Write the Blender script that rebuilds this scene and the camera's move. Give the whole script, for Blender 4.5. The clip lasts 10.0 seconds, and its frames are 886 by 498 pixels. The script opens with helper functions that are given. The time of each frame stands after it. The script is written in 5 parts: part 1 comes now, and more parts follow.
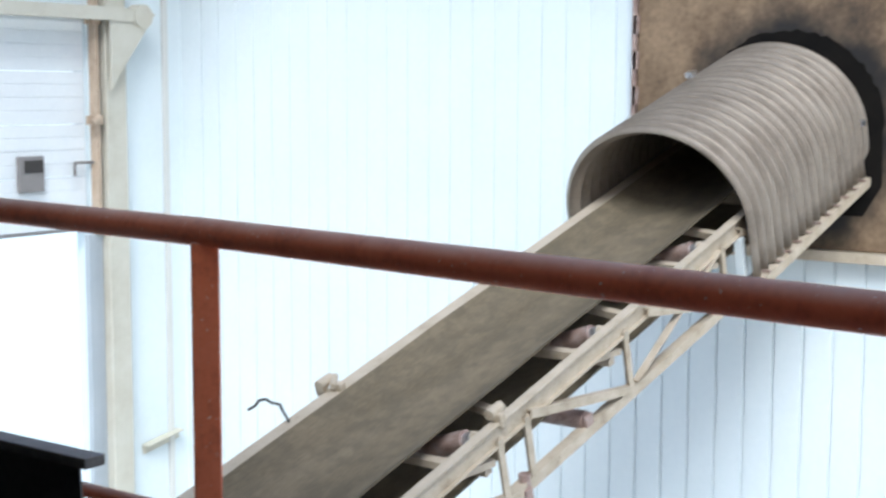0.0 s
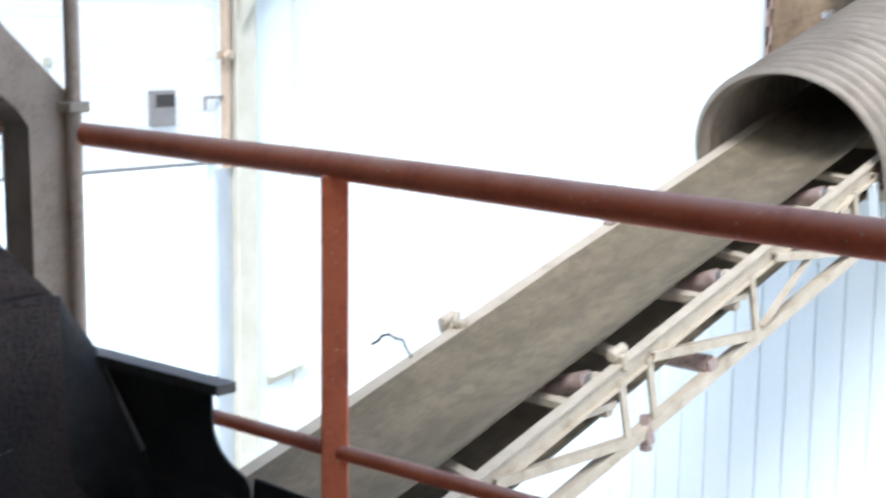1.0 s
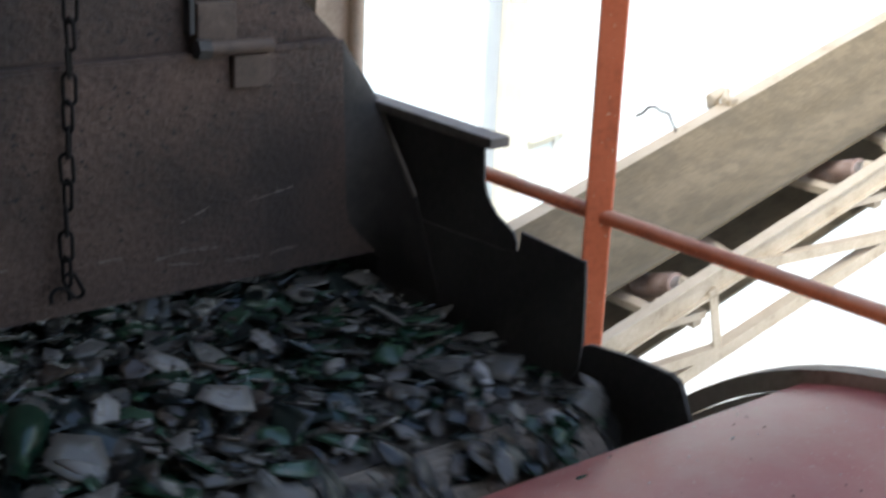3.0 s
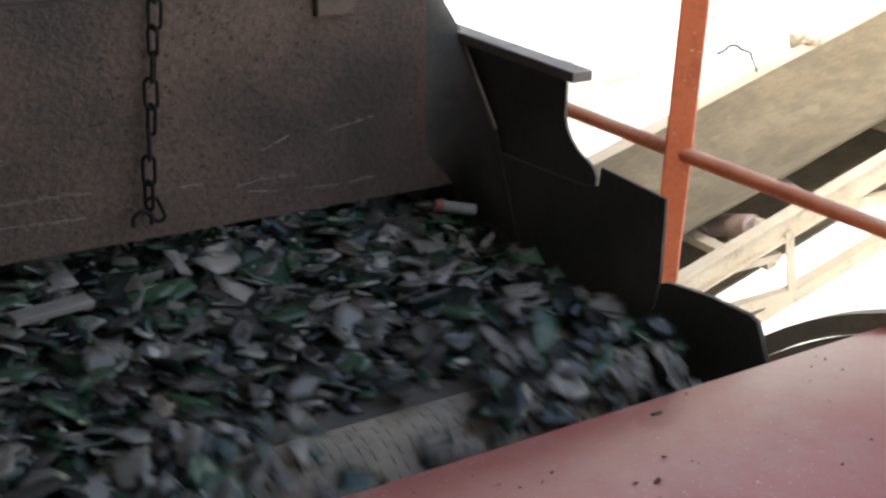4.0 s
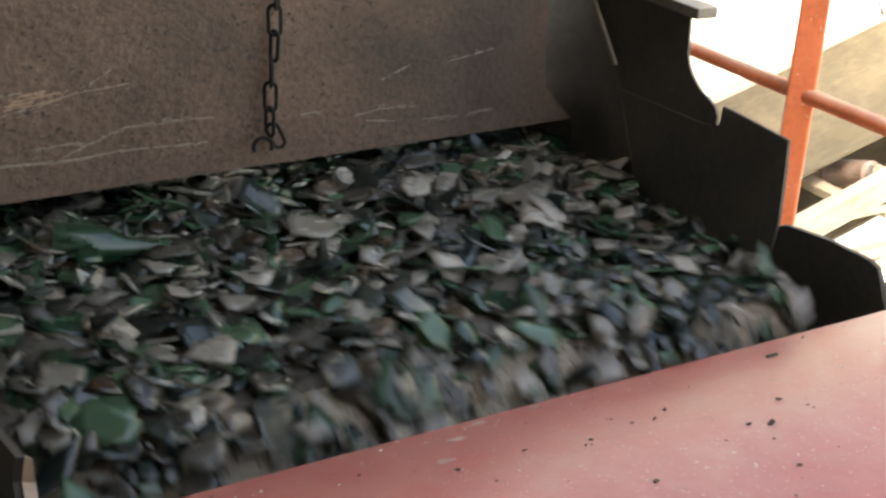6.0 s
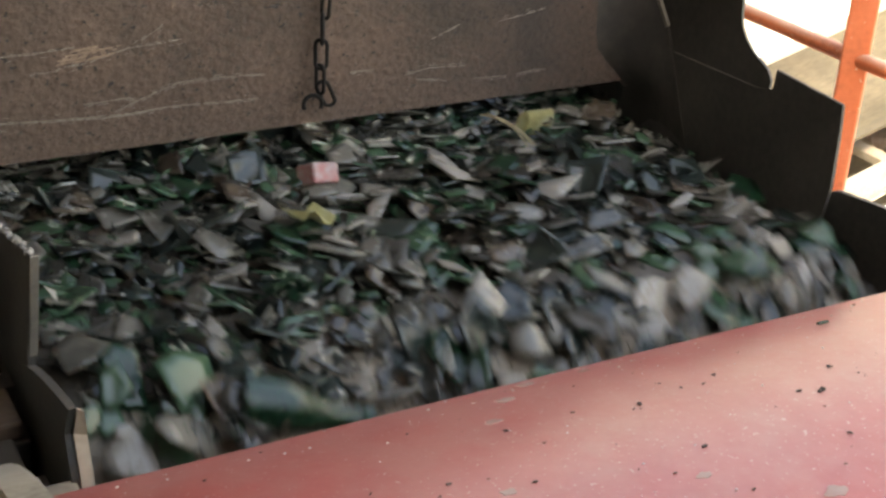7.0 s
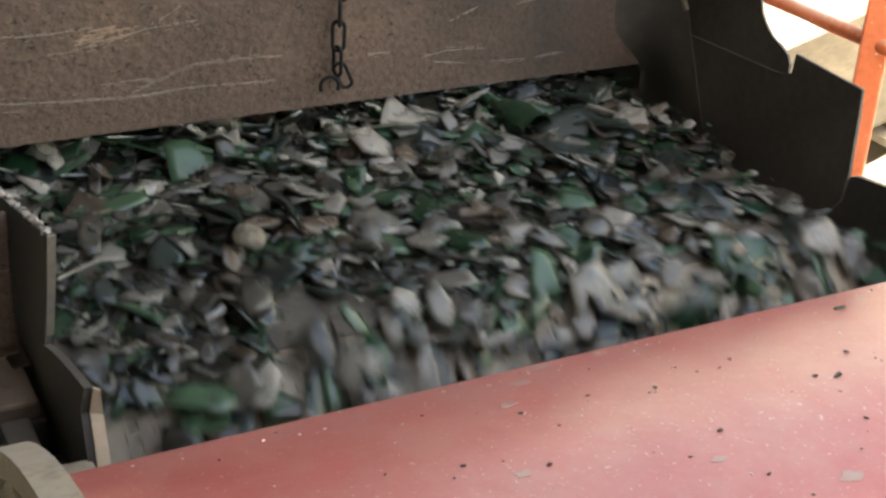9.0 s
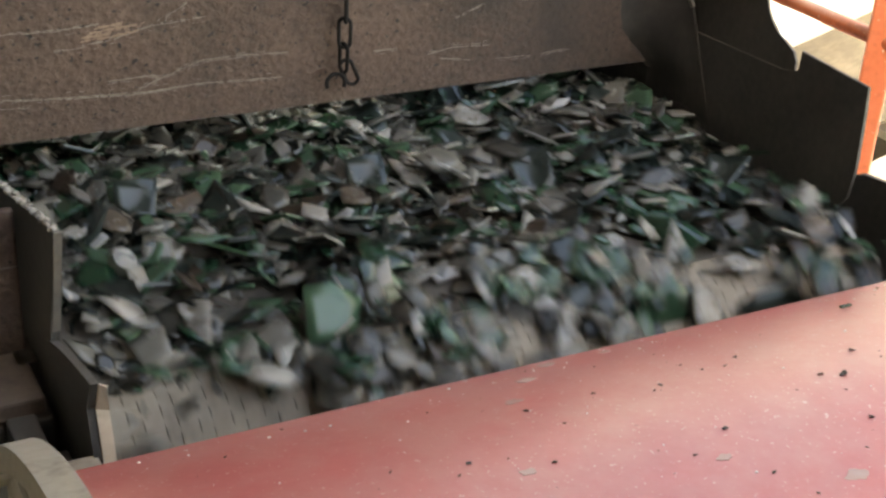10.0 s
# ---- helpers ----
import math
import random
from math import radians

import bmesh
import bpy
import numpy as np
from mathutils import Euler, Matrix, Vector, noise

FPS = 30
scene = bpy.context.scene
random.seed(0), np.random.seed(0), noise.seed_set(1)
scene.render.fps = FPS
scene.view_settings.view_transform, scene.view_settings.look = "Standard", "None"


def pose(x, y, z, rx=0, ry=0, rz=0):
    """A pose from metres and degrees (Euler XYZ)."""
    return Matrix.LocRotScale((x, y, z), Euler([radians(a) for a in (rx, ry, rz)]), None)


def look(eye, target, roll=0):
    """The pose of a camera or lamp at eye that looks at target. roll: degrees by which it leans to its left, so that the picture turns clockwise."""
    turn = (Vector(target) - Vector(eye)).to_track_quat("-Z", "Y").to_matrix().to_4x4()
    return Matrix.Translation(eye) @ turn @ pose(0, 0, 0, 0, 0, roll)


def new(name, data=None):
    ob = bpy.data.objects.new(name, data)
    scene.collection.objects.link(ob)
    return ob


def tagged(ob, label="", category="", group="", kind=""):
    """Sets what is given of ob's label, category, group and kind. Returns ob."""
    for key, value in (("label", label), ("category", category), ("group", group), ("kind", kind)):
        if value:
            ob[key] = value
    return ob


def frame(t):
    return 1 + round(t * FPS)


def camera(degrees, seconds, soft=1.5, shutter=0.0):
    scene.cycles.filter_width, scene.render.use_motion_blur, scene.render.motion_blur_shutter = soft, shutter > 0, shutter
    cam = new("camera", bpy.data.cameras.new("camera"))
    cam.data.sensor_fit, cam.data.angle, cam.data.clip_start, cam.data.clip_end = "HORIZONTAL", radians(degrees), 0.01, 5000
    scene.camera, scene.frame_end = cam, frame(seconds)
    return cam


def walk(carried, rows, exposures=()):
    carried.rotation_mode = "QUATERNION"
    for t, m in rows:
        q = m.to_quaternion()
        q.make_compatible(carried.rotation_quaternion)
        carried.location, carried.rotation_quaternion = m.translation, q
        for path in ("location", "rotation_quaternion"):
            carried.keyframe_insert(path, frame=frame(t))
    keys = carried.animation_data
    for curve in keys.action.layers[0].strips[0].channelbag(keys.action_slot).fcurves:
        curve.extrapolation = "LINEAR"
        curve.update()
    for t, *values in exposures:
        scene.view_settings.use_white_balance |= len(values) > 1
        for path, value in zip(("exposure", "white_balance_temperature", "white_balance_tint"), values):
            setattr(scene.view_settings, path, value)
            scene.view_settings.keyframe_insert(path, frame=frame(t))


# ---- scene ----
cam = camera(35.04, 10.0, soft=2.5, shutter=0.65)
PATH = [
    (0.0, 0.0771, 0.0245, 1.3603, -54.732, -6.367, 0.187),
    (0.5, 0.0803, 0.0357, 1.3548, -52.560, -7.410, 0.359),
    (1.0, 0.0802, 0.0416, 1.3529, -49.720, -8.868, 0.701),
    (1.5, 0.0770, 0.0466, 1.3498, -46.628, -10.723, 1.033),
    (2.0, 0.0719, 0.0501, 1.3465, -43.371, -13.185, 1.515),
    (2.5, 0.0650, 0.0489, 1.3438, -41.163, -15.887, 1.969),
    (3.0, 0.0644, 0.0547, 1.3388, -39.187, -18.531, 2.459),
    (4.5, 0.0533, 0.0603, 1.3341, -35.035, -21.979, 3.008),
    (5.0, 0.0524, 0.0598, 1.3334, -33.815, -22.649, 2.991),
    (6.5, 0.0402, 0.0653, 1.3295, -30.746, -25.002, 3.236),
    (7.0, 0.0384, 0.0681, 1.3302, -29.902, -25.868, 3.332),
    (7.5, 0.0389, 0.0685, 1.3286, -29.397, -26.178, 3.372),
    (8.0, 0.0403, 0.0686, 1.3282, -29.271, -26.357, 3.316),
    (8.5, 0.0401, 0.0674, 1.3282, -29.167, -26.459, 3.318),
    (9.0, 0.0389, 0.0683, 1.3278, -29.202, -26.552, 3.414),
    (9.5, 0.0397, 0.0678, 1.3277, -28.978, -26.658, 3.323),
    (10.0, 0.0388, 0.0681, 1.3296, -28.952, -26.736, 3.412),
]


def aim(x, y, z, yaw, pitch, roll):
    """A camera pose from its place, heading, pitch and roll in degrees."""
    a, b = radians(yaw), radians(pitch)
    ahead = Vector((-math.sin(a) * math.cos(b), math.cos(a) * math.cos(b), math.sin(b)))
    eye = Vector((x, y, z))
    return look(eye, eye + ahead, roll)


walk(cam, [(r[0], aim(*r[1:])) for r in PATH],
     exposures=[(0.0, 0.72, 5900, 7), (0.5, 1.08, 5850, 7), (1.0, 1.2, 5850, 8), (2.5, 1.4, 6150, 9), (3.0, 1.52, 6450, 9),
                (4.5, 2.32, 7900, 9), (6.5, 3.1, 9100, 9), (8.0, 3.3, 9300, 9), (10.0, 3.36, 9300, 9)])

# ---------------------------------------------------------------- light
world = bpy.data.worlds.new("sky")
scene.world = world
world.use_nodes = True
wt = world.node_tree
sky = wt.nodes.new("ShaderNodeTexSky")
sky.sky_type, sky.sun_disc = "NISHITA", False
sky.air_density, sky.dust_density, sky.ozone_density = 0.9, 2.2, 0.9
sky.sun_elevation, sky.sun_rotation = radians(46), radians(235)
wt.links.new(sky.outputs[0], wt.nodes["Background"].inputs[0])
wt.nodes["Background"].inputs[1].default_value = 0.15
sun_data = bpy.data.lights.new("sun", "SUN")
sun_data.energy, sun_data.angle, sun_data.color = 1.65, radians(24), (0.93, 0.98, 1.0)
sun = new("sun", sun_data)
sun.matrix_world = look((-6, -8, 12), (-6 + 0.60, -8 + 0.42, 12 - 0.76))

# ---------------------------------------------------------------- materials


def surface(name, stops, scale=6.0, detail=8.0, rough=(0.55, 0.8), metal=0.0, bump=0.15, fine=90.0, dust=None,
            stretch=(1, 1, 1), spec=0.5, speck=None, scratch=None, blend=0.3, stain=None):
    """A worn surface: a large and a small noise pick the colour, a fine noise gives relief, dust lies on faces that look up."""
    m = bpy.data.materials.new(name)
    m.use_nodes = True
    nt = m.node_tree
    n, ln = nt.nodes, nt.links
    bsdf = n["Principled BSDF"]
    tc = n.new("ShaderNodeTexCoord")
    mp = n.new("ShaderNodeMapping")
    mp.inputs["Scale"].default_value = stretch
    ln.new(tc.outputs["Object"], mp.inputs[0])
    big = n.new("ShaderNodeTexNoise")
    big.inputs["Scale"].default_value, big.inputs["Detail"].default_value, big.inputs["Roughness"].default_value = scale, detail, 0.62
    ln.new(mp.outputs[0], big.inputs["Vector"])
    small = n.new("ShaderNodeTexNoise")
    small.inputs["Scale"].default_value, small.inputs["Detail"].default_value = fine, 4.0
    ln.new(mp.outputs[0], small.inputs["Vector"])
    mix = n.new("ShaderNodeMix")
    mix.data_type = "FLOAT"
    mix.inputs[0].default_value = blend
    ln.new(big.outputs[0], mix.inputs[2])
    ln.new(small.outputs[0], mix.inputs[3])
    ramp = n.new("ShaderNodeValToRGB")
    el = ramp.color_ramp.elements
    while len(el) < len(stops):
        el.new(0.5)
    for e, (p, c) in zip(el, stops):
        e.position, e.color = p, (*c, 1)
    ln.new(mix.outputs[0], ramp.inputs[0])
    colour = ramp.outputs[0]
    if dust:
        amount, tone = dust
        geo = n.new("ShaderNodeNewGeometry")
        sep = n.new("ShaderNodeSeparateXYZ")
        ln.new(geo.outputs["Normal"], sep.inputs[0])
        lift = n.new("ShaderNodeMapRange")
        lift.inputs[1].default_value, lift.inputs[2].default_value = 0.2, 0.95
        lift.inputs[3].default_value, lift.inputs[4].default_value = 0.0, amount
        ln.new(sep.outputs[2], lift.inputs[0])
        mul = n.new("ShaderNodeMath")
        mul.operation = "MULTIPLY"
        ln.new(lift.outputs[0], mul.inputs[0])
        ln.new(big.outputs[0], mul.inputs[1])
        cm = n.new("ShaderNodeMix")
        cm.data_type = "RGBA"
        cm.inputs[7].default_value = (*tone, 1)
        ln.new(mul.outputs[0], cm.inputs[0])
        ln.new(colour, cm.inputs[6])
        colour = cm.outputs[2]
    if speck:
        size, cut, tone = speck
        vo = n.new("ShaderNodeTexNoise")
        vo.inputs["Scale"].default_value, vo.inputs["Detail"].default_value = size, 2.0
        ln.new(mp.outputs[0], vo.inputs["Vector"])
        st = n.new("ShaderNodeMapRange")
        st.inputs[1].default_value, st.inputs[2].default_value = cut, cut + 0.04
        ln.new(vo.outputs[0], st.inputs[0])
        cm = n.new("ShaderNodeMix")
        cm.data_type = "RGBA"
        cm.inputs[7].default_value = (*tone, 1)
        ln.new(st.outputs[0], cm.inputs[0])
        ln.new(colour, cm.inputs[6])
        colour = cm.outputs[2]
    if scratch:
        for turn, wide, cut in ((0.10, 2.2, 0.745), (-0.22, 3.0, 0.755)):
            sm = n.new("ShaderNodeMapping")
            sm.inputs["Rotation"].default_value = (0, turn, 0)
            sm.inputs["Scale"].default_value = (wide, 1.0, 95.0)
            ln.new(tc.outputs["Object"], sm.inputs[0])
            sn = n.new("ShaderNodeTexNoise")
            sn.inputs["Scale"].default_value, sn.inputs["Detail"].default_value = 1.0, 2.5
            ln.new(sm.outputs[0], sn.inputs["Vector"])
            st = n.new("ShaderNodeMapRange")
            st.inputs[1].default_value, st.inputs[2].default_value, st.inputs[4].default_value = cut, cut + 0.05, 0.8
            ln.new(sn.outputs[0], st.inputs[0])
            cm = n.new("ShaderNodeMix")
            cm.data_type = "RGBA"
            cm.inputs[7].default_value = (*scratch, 1)
            ln.new(st.outputs[0], cm.inputs[0])
            ln.new(colour, cm.inputs[6])
            colour = cm.outputs[2]
    if stain:
        size, wide, tone, most = stain
        sm = n.new("ShaderNodeMapping")
        sm.inputs["Scale"].default_value = wide
        sm.inputs["Rotation"].default_value = (0, 0.12, 0)
        ln.new(tc.outputs["Object"], sm.inputs[0])
        sn = n.new("ShaderNodeTexNoise")
        sn.inputs["Scale"].default_value, sn.inputs["Detail"].default_value, sn.inputs["Roughness"].default_value = size, 6.0, 0.6
        ln.new(sm.outputs[0], sn.inputs["Vector"])
        st = n.new("ShaderNodeMapRange")
        st.inputs[1].default_value, st.inputs[2].default_value, st.inputs[4].default_value = 0.42, 0.62, most
        ln.new(sn.outputs[0], st.inputs[0])
        cm = n.new("ShaderNodeMix")
        cm.data_type = "RGBA"
        cm.inputs[7].default_value = (*tone, 1)
        ln.new(st.outputs[0], cm.inputs[0])
        ln.new(colour, cm.inputs[6])
        colour = cm.outputs[2]
    ln.new(colour, bsdf.inputs["Base Color"])
    rr = n.new("ShaderNodeMapRange")
    rr.inputs[3].default_value, rr.inputs[4].default_value = rough
    ln.new(big.outputs[0], rr.inputs[0])
    ln.new(rr.outputs[0], bsdf.inputs["Roughness"])
    bsdf.inputs["Metallic"].default_value = metal
    bsdf.inputs["Specular IOR Level"].default_value = spec
    if bump:
        b = n.new("ShaderNodeBump")
        b.inputs["Strength"].default_value, b.inputs["Distance"].default_value = bump, 0.004 if blend < 0.4 else 0.016
        ln.new(mix.outputs[0], b.inputs["Height"])
        ln.new(b.outputs[0], bsdf.inputs["Normal"])
    return m


M_WHITE = surface("white_sheet_paint", [(0.3, (0.665, 0.725, 0.735)), (0.7, (0.735, 0.785, 0.79))], 0.8, fine=20, bump=0.03, rough=(0.5, 0.65))
M_TRIM = surface("pale_trim_paint", [(0.3, (0.60, 0.59, 0.54)), (0.7, (0.68, 0.67, 0.63))], 2, bump=0.05)
M_DOOR = surface("white_door_paint", [(0.3, (0.72, 0.74, 0.74)), (0.7, (0.82, 0.83, 0.82))], 1.5, fine=30, bump=0.03)
M_BEIGE = surface("beige_paint", [(0.3, (0.46, 0.42, 0.33)), (0.55, (0.56, 0.53, 0.44)), (0.8, (0.64, 0.61, 0.53))], 3, bump=0.08)
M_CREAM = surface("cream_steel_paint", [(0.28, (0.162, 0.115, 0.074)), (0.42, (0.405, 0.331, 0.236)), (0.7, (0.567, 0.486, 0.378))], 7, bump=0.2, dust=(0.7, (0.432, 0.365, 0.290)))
M_COLUMN = surface("dusty_column_paint", [(0.3, (0.317, 0.227, 0.156)), (0.5, (0.475, 0.365, 0.264)), (0.75, (0.581, 0.467, 0.360))], 8, bump=0.2)
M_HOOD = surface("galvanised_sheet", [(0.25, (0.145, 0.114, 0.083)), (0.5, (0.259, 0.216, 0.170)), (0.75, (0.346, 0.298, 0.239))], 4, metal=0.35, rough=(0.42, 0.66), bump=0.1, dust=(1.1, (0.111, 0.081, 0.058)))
M_BROWNWALL = surface("stained_brown_board", [(0.25, (0.026, 0.018, 0.012)), (0.42, (0.131, 0.083, 0.044)), (0.6, (0.247, 0.167, 0.098)), (0.8, (0.341, 0.240, 0.156))], 1.6, fine=25, bump=0.2)
M_BELT = surface("dusty_rubber_belt", [(0.3, (0.080, 0.061, 0.033)), (0.5, (0.150, 0.116, 0.071)), (0.75, (0.225, 0.177, 0.116))], 2.2, fine=60, bump=0.15, stretch=(0.35, 1.6, 1), rough=(0.75, 0.95), stain=(11.0, (0.700, 0.850, 0.850), (0.085, 0.070, 0.045), 0.55))
M_RUBBER = surface("dark_rubber", [(0.3, (0.02, 0.018, 0.016)), (0.7, (0.06, 0.05, 0.045))], 5, bump=0.1)
# near-black so that the flat mouth sheet looks like deep shade
M_MOUTH = surface("unlit_mouth_black", [(0.3, (0.003, 0.003, 0.003)), (0.7, (0.012, 0.010, 0.008))], 4, bump=0.1, rough=(0.8, 0.95), spec=0.1)
M_RUST = surface("rusty_roller_steel", [(0.3, (0.16, 0.09, 0.07)), (0.5, (0.34, 0.24, 0.20)), (0.75, (0.45, 0.38, 0.34))], 14, bump=0.2, metal=0.2, rough=(0.35, 0.6))
M_STEEL = surface("bright_worn_steel", [(0.3, (0.45, 0.45, 0.46)), (0.7, (0.66, 0.66, 0.66))], 12, metal=0.9, rough=(0.2, 0.4), bump=0.05)
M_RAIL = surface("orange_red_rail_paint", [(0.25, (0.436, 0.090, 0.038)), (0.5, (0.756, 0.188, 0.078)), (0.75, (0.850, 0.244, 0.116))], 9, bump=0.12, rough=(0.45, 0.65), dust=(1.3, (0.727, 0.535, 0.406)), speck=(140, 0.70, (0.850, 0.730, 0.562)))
M_PLATE = surface("brown_scuffed_plate", [(0.22, (0.028, 0.015, 0.011)), (0.42, (0.092, 0.056, 0.040)), (0.6, (0.140, 0.088, 0.062)), (0.85, (0.236, 0.155, 0.114))], 3.0, fine=105, bump=0.6, stretch=(0.9, 1, 1.1), rough=(0.65, 0.9), speck=(110, 0.65, (0.032, 0.023, 0.019)), scratch=(0.258, 0.216, 0.200), blend=0.5, stain=(3.2, (0.850, 0.850, 0.850), (0.035, 0.026, 0.020), 0.8))
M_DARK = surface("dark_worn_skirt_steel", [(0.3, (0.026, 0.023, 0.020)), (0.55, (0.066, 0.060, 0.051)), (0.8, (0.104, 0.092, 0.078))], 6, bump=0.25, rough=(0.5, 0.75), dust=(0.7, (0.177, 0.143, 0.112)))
# dust tone raised for the light that the flange top catches
M_BEAM = surface("dusty_lit_beam_steel", [(0.3, (0.08, 0.068, 0.056)), (0.6, (0.17, 0.147, 0.12))], 14, bump=0.3, dust=(1.9, (0.46, 0.40, 0.34)))
M_SIDE = surface("dark_brown_side_steel", [(0.3, (0.040, 0.034, 0.028)), (0.55, (0.080, 0.069, 0.057)), (0.8, (0.118, 0.102, 0.085))], 5, bump=0.3, rough=(0.6, 0.85), stain=(6.0, (1.0, 1.0, 0.6), (0.018, 0.014, 0.012), 0.7))
M_CHAIN = surface("black_chain_steel", [(0.3, (0.008, 0.007, 0.006)), (0.7, (0.020, 0.016, 0.013))], 40, bump=0.2, rough=(0.6, 0.8), spec=0.2)
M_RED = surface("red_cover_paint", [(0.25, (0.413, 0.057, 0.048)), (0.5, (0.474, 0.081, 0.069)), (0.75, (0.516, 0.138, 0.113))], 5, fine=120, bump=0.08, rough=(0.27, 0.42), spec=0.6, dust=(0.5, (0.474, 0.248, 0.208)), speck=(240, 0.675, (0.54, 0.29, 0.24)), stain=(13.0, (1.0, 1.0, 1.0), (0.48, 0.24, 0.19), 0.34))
M_LAG = surface("tan_worn_lagging", [(0.3, (0.13, 0.10, 0.072)), (0.5, (0.29, 0.235, 0.175)), (0.75, (0.42, 0.355, 0.27))], 12, bump=0.4)
M_CONCRETE = surface("pale_concrete", [(0.3, (0.55, 0.54, 0.52)), (0.7, (0.68, 0.67, 0.65))], 0.7, fine=30, bump=0.1)
M_FLOOR = surface("grey_platform_steel", [(0.3, (0.14, 0.13, 0.12)), (0.7, (0.28, 0.26, 0.23))], 3, bump=0.2)
M_ROOF = surface("grey_roof_sheet", [(0.3, (0.25, 0.25, 0.25)), (0.7, (0.36, 0.36, 0.35))], 1, bump=0.05)
M_SCRATCH = surface("bare_scratched_steel", [(0.3, (0.176, 0.136, 0.104)), (0.7, (0.304, 0.256, 0.208))], 60, bump=0.1)
M_STONE = surface("tan_stone", [(0.3, (0.10, 0.078, 0.052)), (0.7, (0.22, 0.18, 0.13))], 30, bump=0.3)
M_PAPER = surface("white_paper", [(0.3, (0.20, 0.19, 0.17)), (0.7, (0.33, 0.31, 0.28))], 30, bump=0.05)
M_REDPAPER = surface("red_paper", [(0.3, (0.24, 0.07, 0.06)), (0.7, (0.34, 0.10, 0.08))], 30, bump=0.05)
M_STRAW = surface("pale_straw", [(0.3, (0.30, 0.24, 0.13)), (0.7, (0.42, 0.35, 0.22))], 30, bump=0.05)
M_JAMB = surface("grey_blue_jamb_paint", [(0.3, (0.36, 0.39, 0.41)), (0.7, (0.45, 0.48, 0.50))], 2, bump=0.05)
M_RUSTROOF = surface("brown_roof_sheet", [(0.3, (0.026, 0.021, 0.017)), (0.7, (0.07, 0.058, 0.048))], 2, bump=0.1)
# belt bed darker than its drum wrap: shade between the shards put into colour
M_FEED = surface("shaded_dusty_feed_belt", [(0.3, (0.045, 0.036, 0.028)), (0.55, (0.10, 0.082, 0.063)), (0.8, (0.17, 0.14, 0.108))], 14, bump=0.3)
# paler upper faces: dust plus the light falling on them, both in the colour
M_LUG = surface("dusty_lit_brown_lug", [(0.3, (0.05, 0.032, 0.022)), (0.55, (0.115, 0.075, 0.052)), (0.8, (0.18, 0.12, 0.088))], 40, bump=0.5, dust=(0.8, (0.26, 0.185, 0.13)))
M_SCRAPE = surface("rusty_scraped_steel", [(0.3, (0.20, 0.12, 0.08)), (0.7, (0.34, 0.23, 0.16))], 60, bump=0.1)
M_CHIP = surface("grey_bare_patch", [(0.3, (0.40, 0.22, 0.18)), (0.7, (0.44, 0.30, 0.25))], 60, bump=0.1)
M_PALE = surface("pale_glass_crumb", [(0.3, (0.55, 0.48, 0.42)), (0.7, (0.75, 0.70, 0.64))], 30, bump=0.0, rough=(0.2, 0.4))
M_CARTON = surface("pink_printed_card", [(0.35, (0.372, 0.120, 0.120)), (0.5, (0.372, 0.216, 0.204)), (0.7, (0.396, 0.348, 0.324))], 40, bump=0.1)
M_YELLOW = surface("yellow_printed_tin", [(0.35, (0.20, 0.17, 0.06)), (0.5, (0.34, 0.30, 0.13)), (0.68, (0.40, 0.38, 0.29))], 30, bump=0.1, rough=(0.25, 0.5))
M_TIMBER = surface("grey_wood_stick", [(0.3, (0.13, 0.11, 0.09)), (0.7, (0.27, 0.24, 0.20))], 20, bump=0.3, stretch=(0.2, 2, 2))
M_DEBRIS = surface("dark_brown_grit", [(0.3, (0.02, 0.014, 0.010)), (0.7, (0.10, 0.06, 0.042))], 60, bump=0.3)
M_GREY = surface("grey_box_plastic", [(0.3, (0.20, 0.18, 0.17)), (0.7, (0.26, 0.24, 0.23))], 6, bump=0.05)


def shard_glass(name, colour, dirt, rough=0.12, through_glass=0.12):
    """Broken bottle glass, filmed with dust."""
    m = bpy.data.materials.new(name)
    m.use_nodes = True
    n, ln = m.node_tree.nodes, m.node_tree.links
    b = n["Principled BSDF"]
    geo = n.new("ShaderNodeNewGeometry")
    tc = n.new("ShaderNodeTexCoord")
    no = n.new("ShaderNodeTexNoise")
    no.inputs["Scale"].default_value, no.inputs["Detail"].default_value = 35, 5
    ln.new(tc.outputs["Object"], no.inputs["Vector"])
    add = n.new("ShaderNodeMath")
    add.operation = "MULTIPLY_ADD"
    add.inputs[1].default_value = 0.75
    ln.new(geo.outputs["Random Per Island"], add.inputs[0])
    half = n.new("ShaderNodeMath")
    half.operation = "MULTIPLY"
    half.inputs[1].default_value = 0.5
    ln.new(no.outputs[0], half.inputs[0])
    ln.new(half.outputs[0], add.inputs[2])
    ramp = n.new("ShaderNodeValToRGB")
    ramp.color_ramp.elements[0].position, ramp.color_ramp.elements[1].position = 0.35, 1.05
    ramp.color_ramp.elements[0].color, ramp.color_ramp.elements[1].color = (*colour, 1), (*dirt, 1)
    ramp.color_ramp.interpolation = "EASE"
    ln.new(add.outputs[0], ramp.inputs[0])
    ln.new(ramp.outputs[0], b.inputs["Base Color"])
    rr = n.new("ShaderNodeMapRange")
    rr.inputs[3].default_value, rr.inputs[4].default_value = rough, rough + 0.28
    ln.new(no.outputs[0], rr.inputs[0])
    ln.new(rr.outputs[0], b.inputs["Roughness"])
    b.inputs["Transmission Weight"].default_value = through_glass
    b.inputs["IOR"].default_value = 1.5
    return m


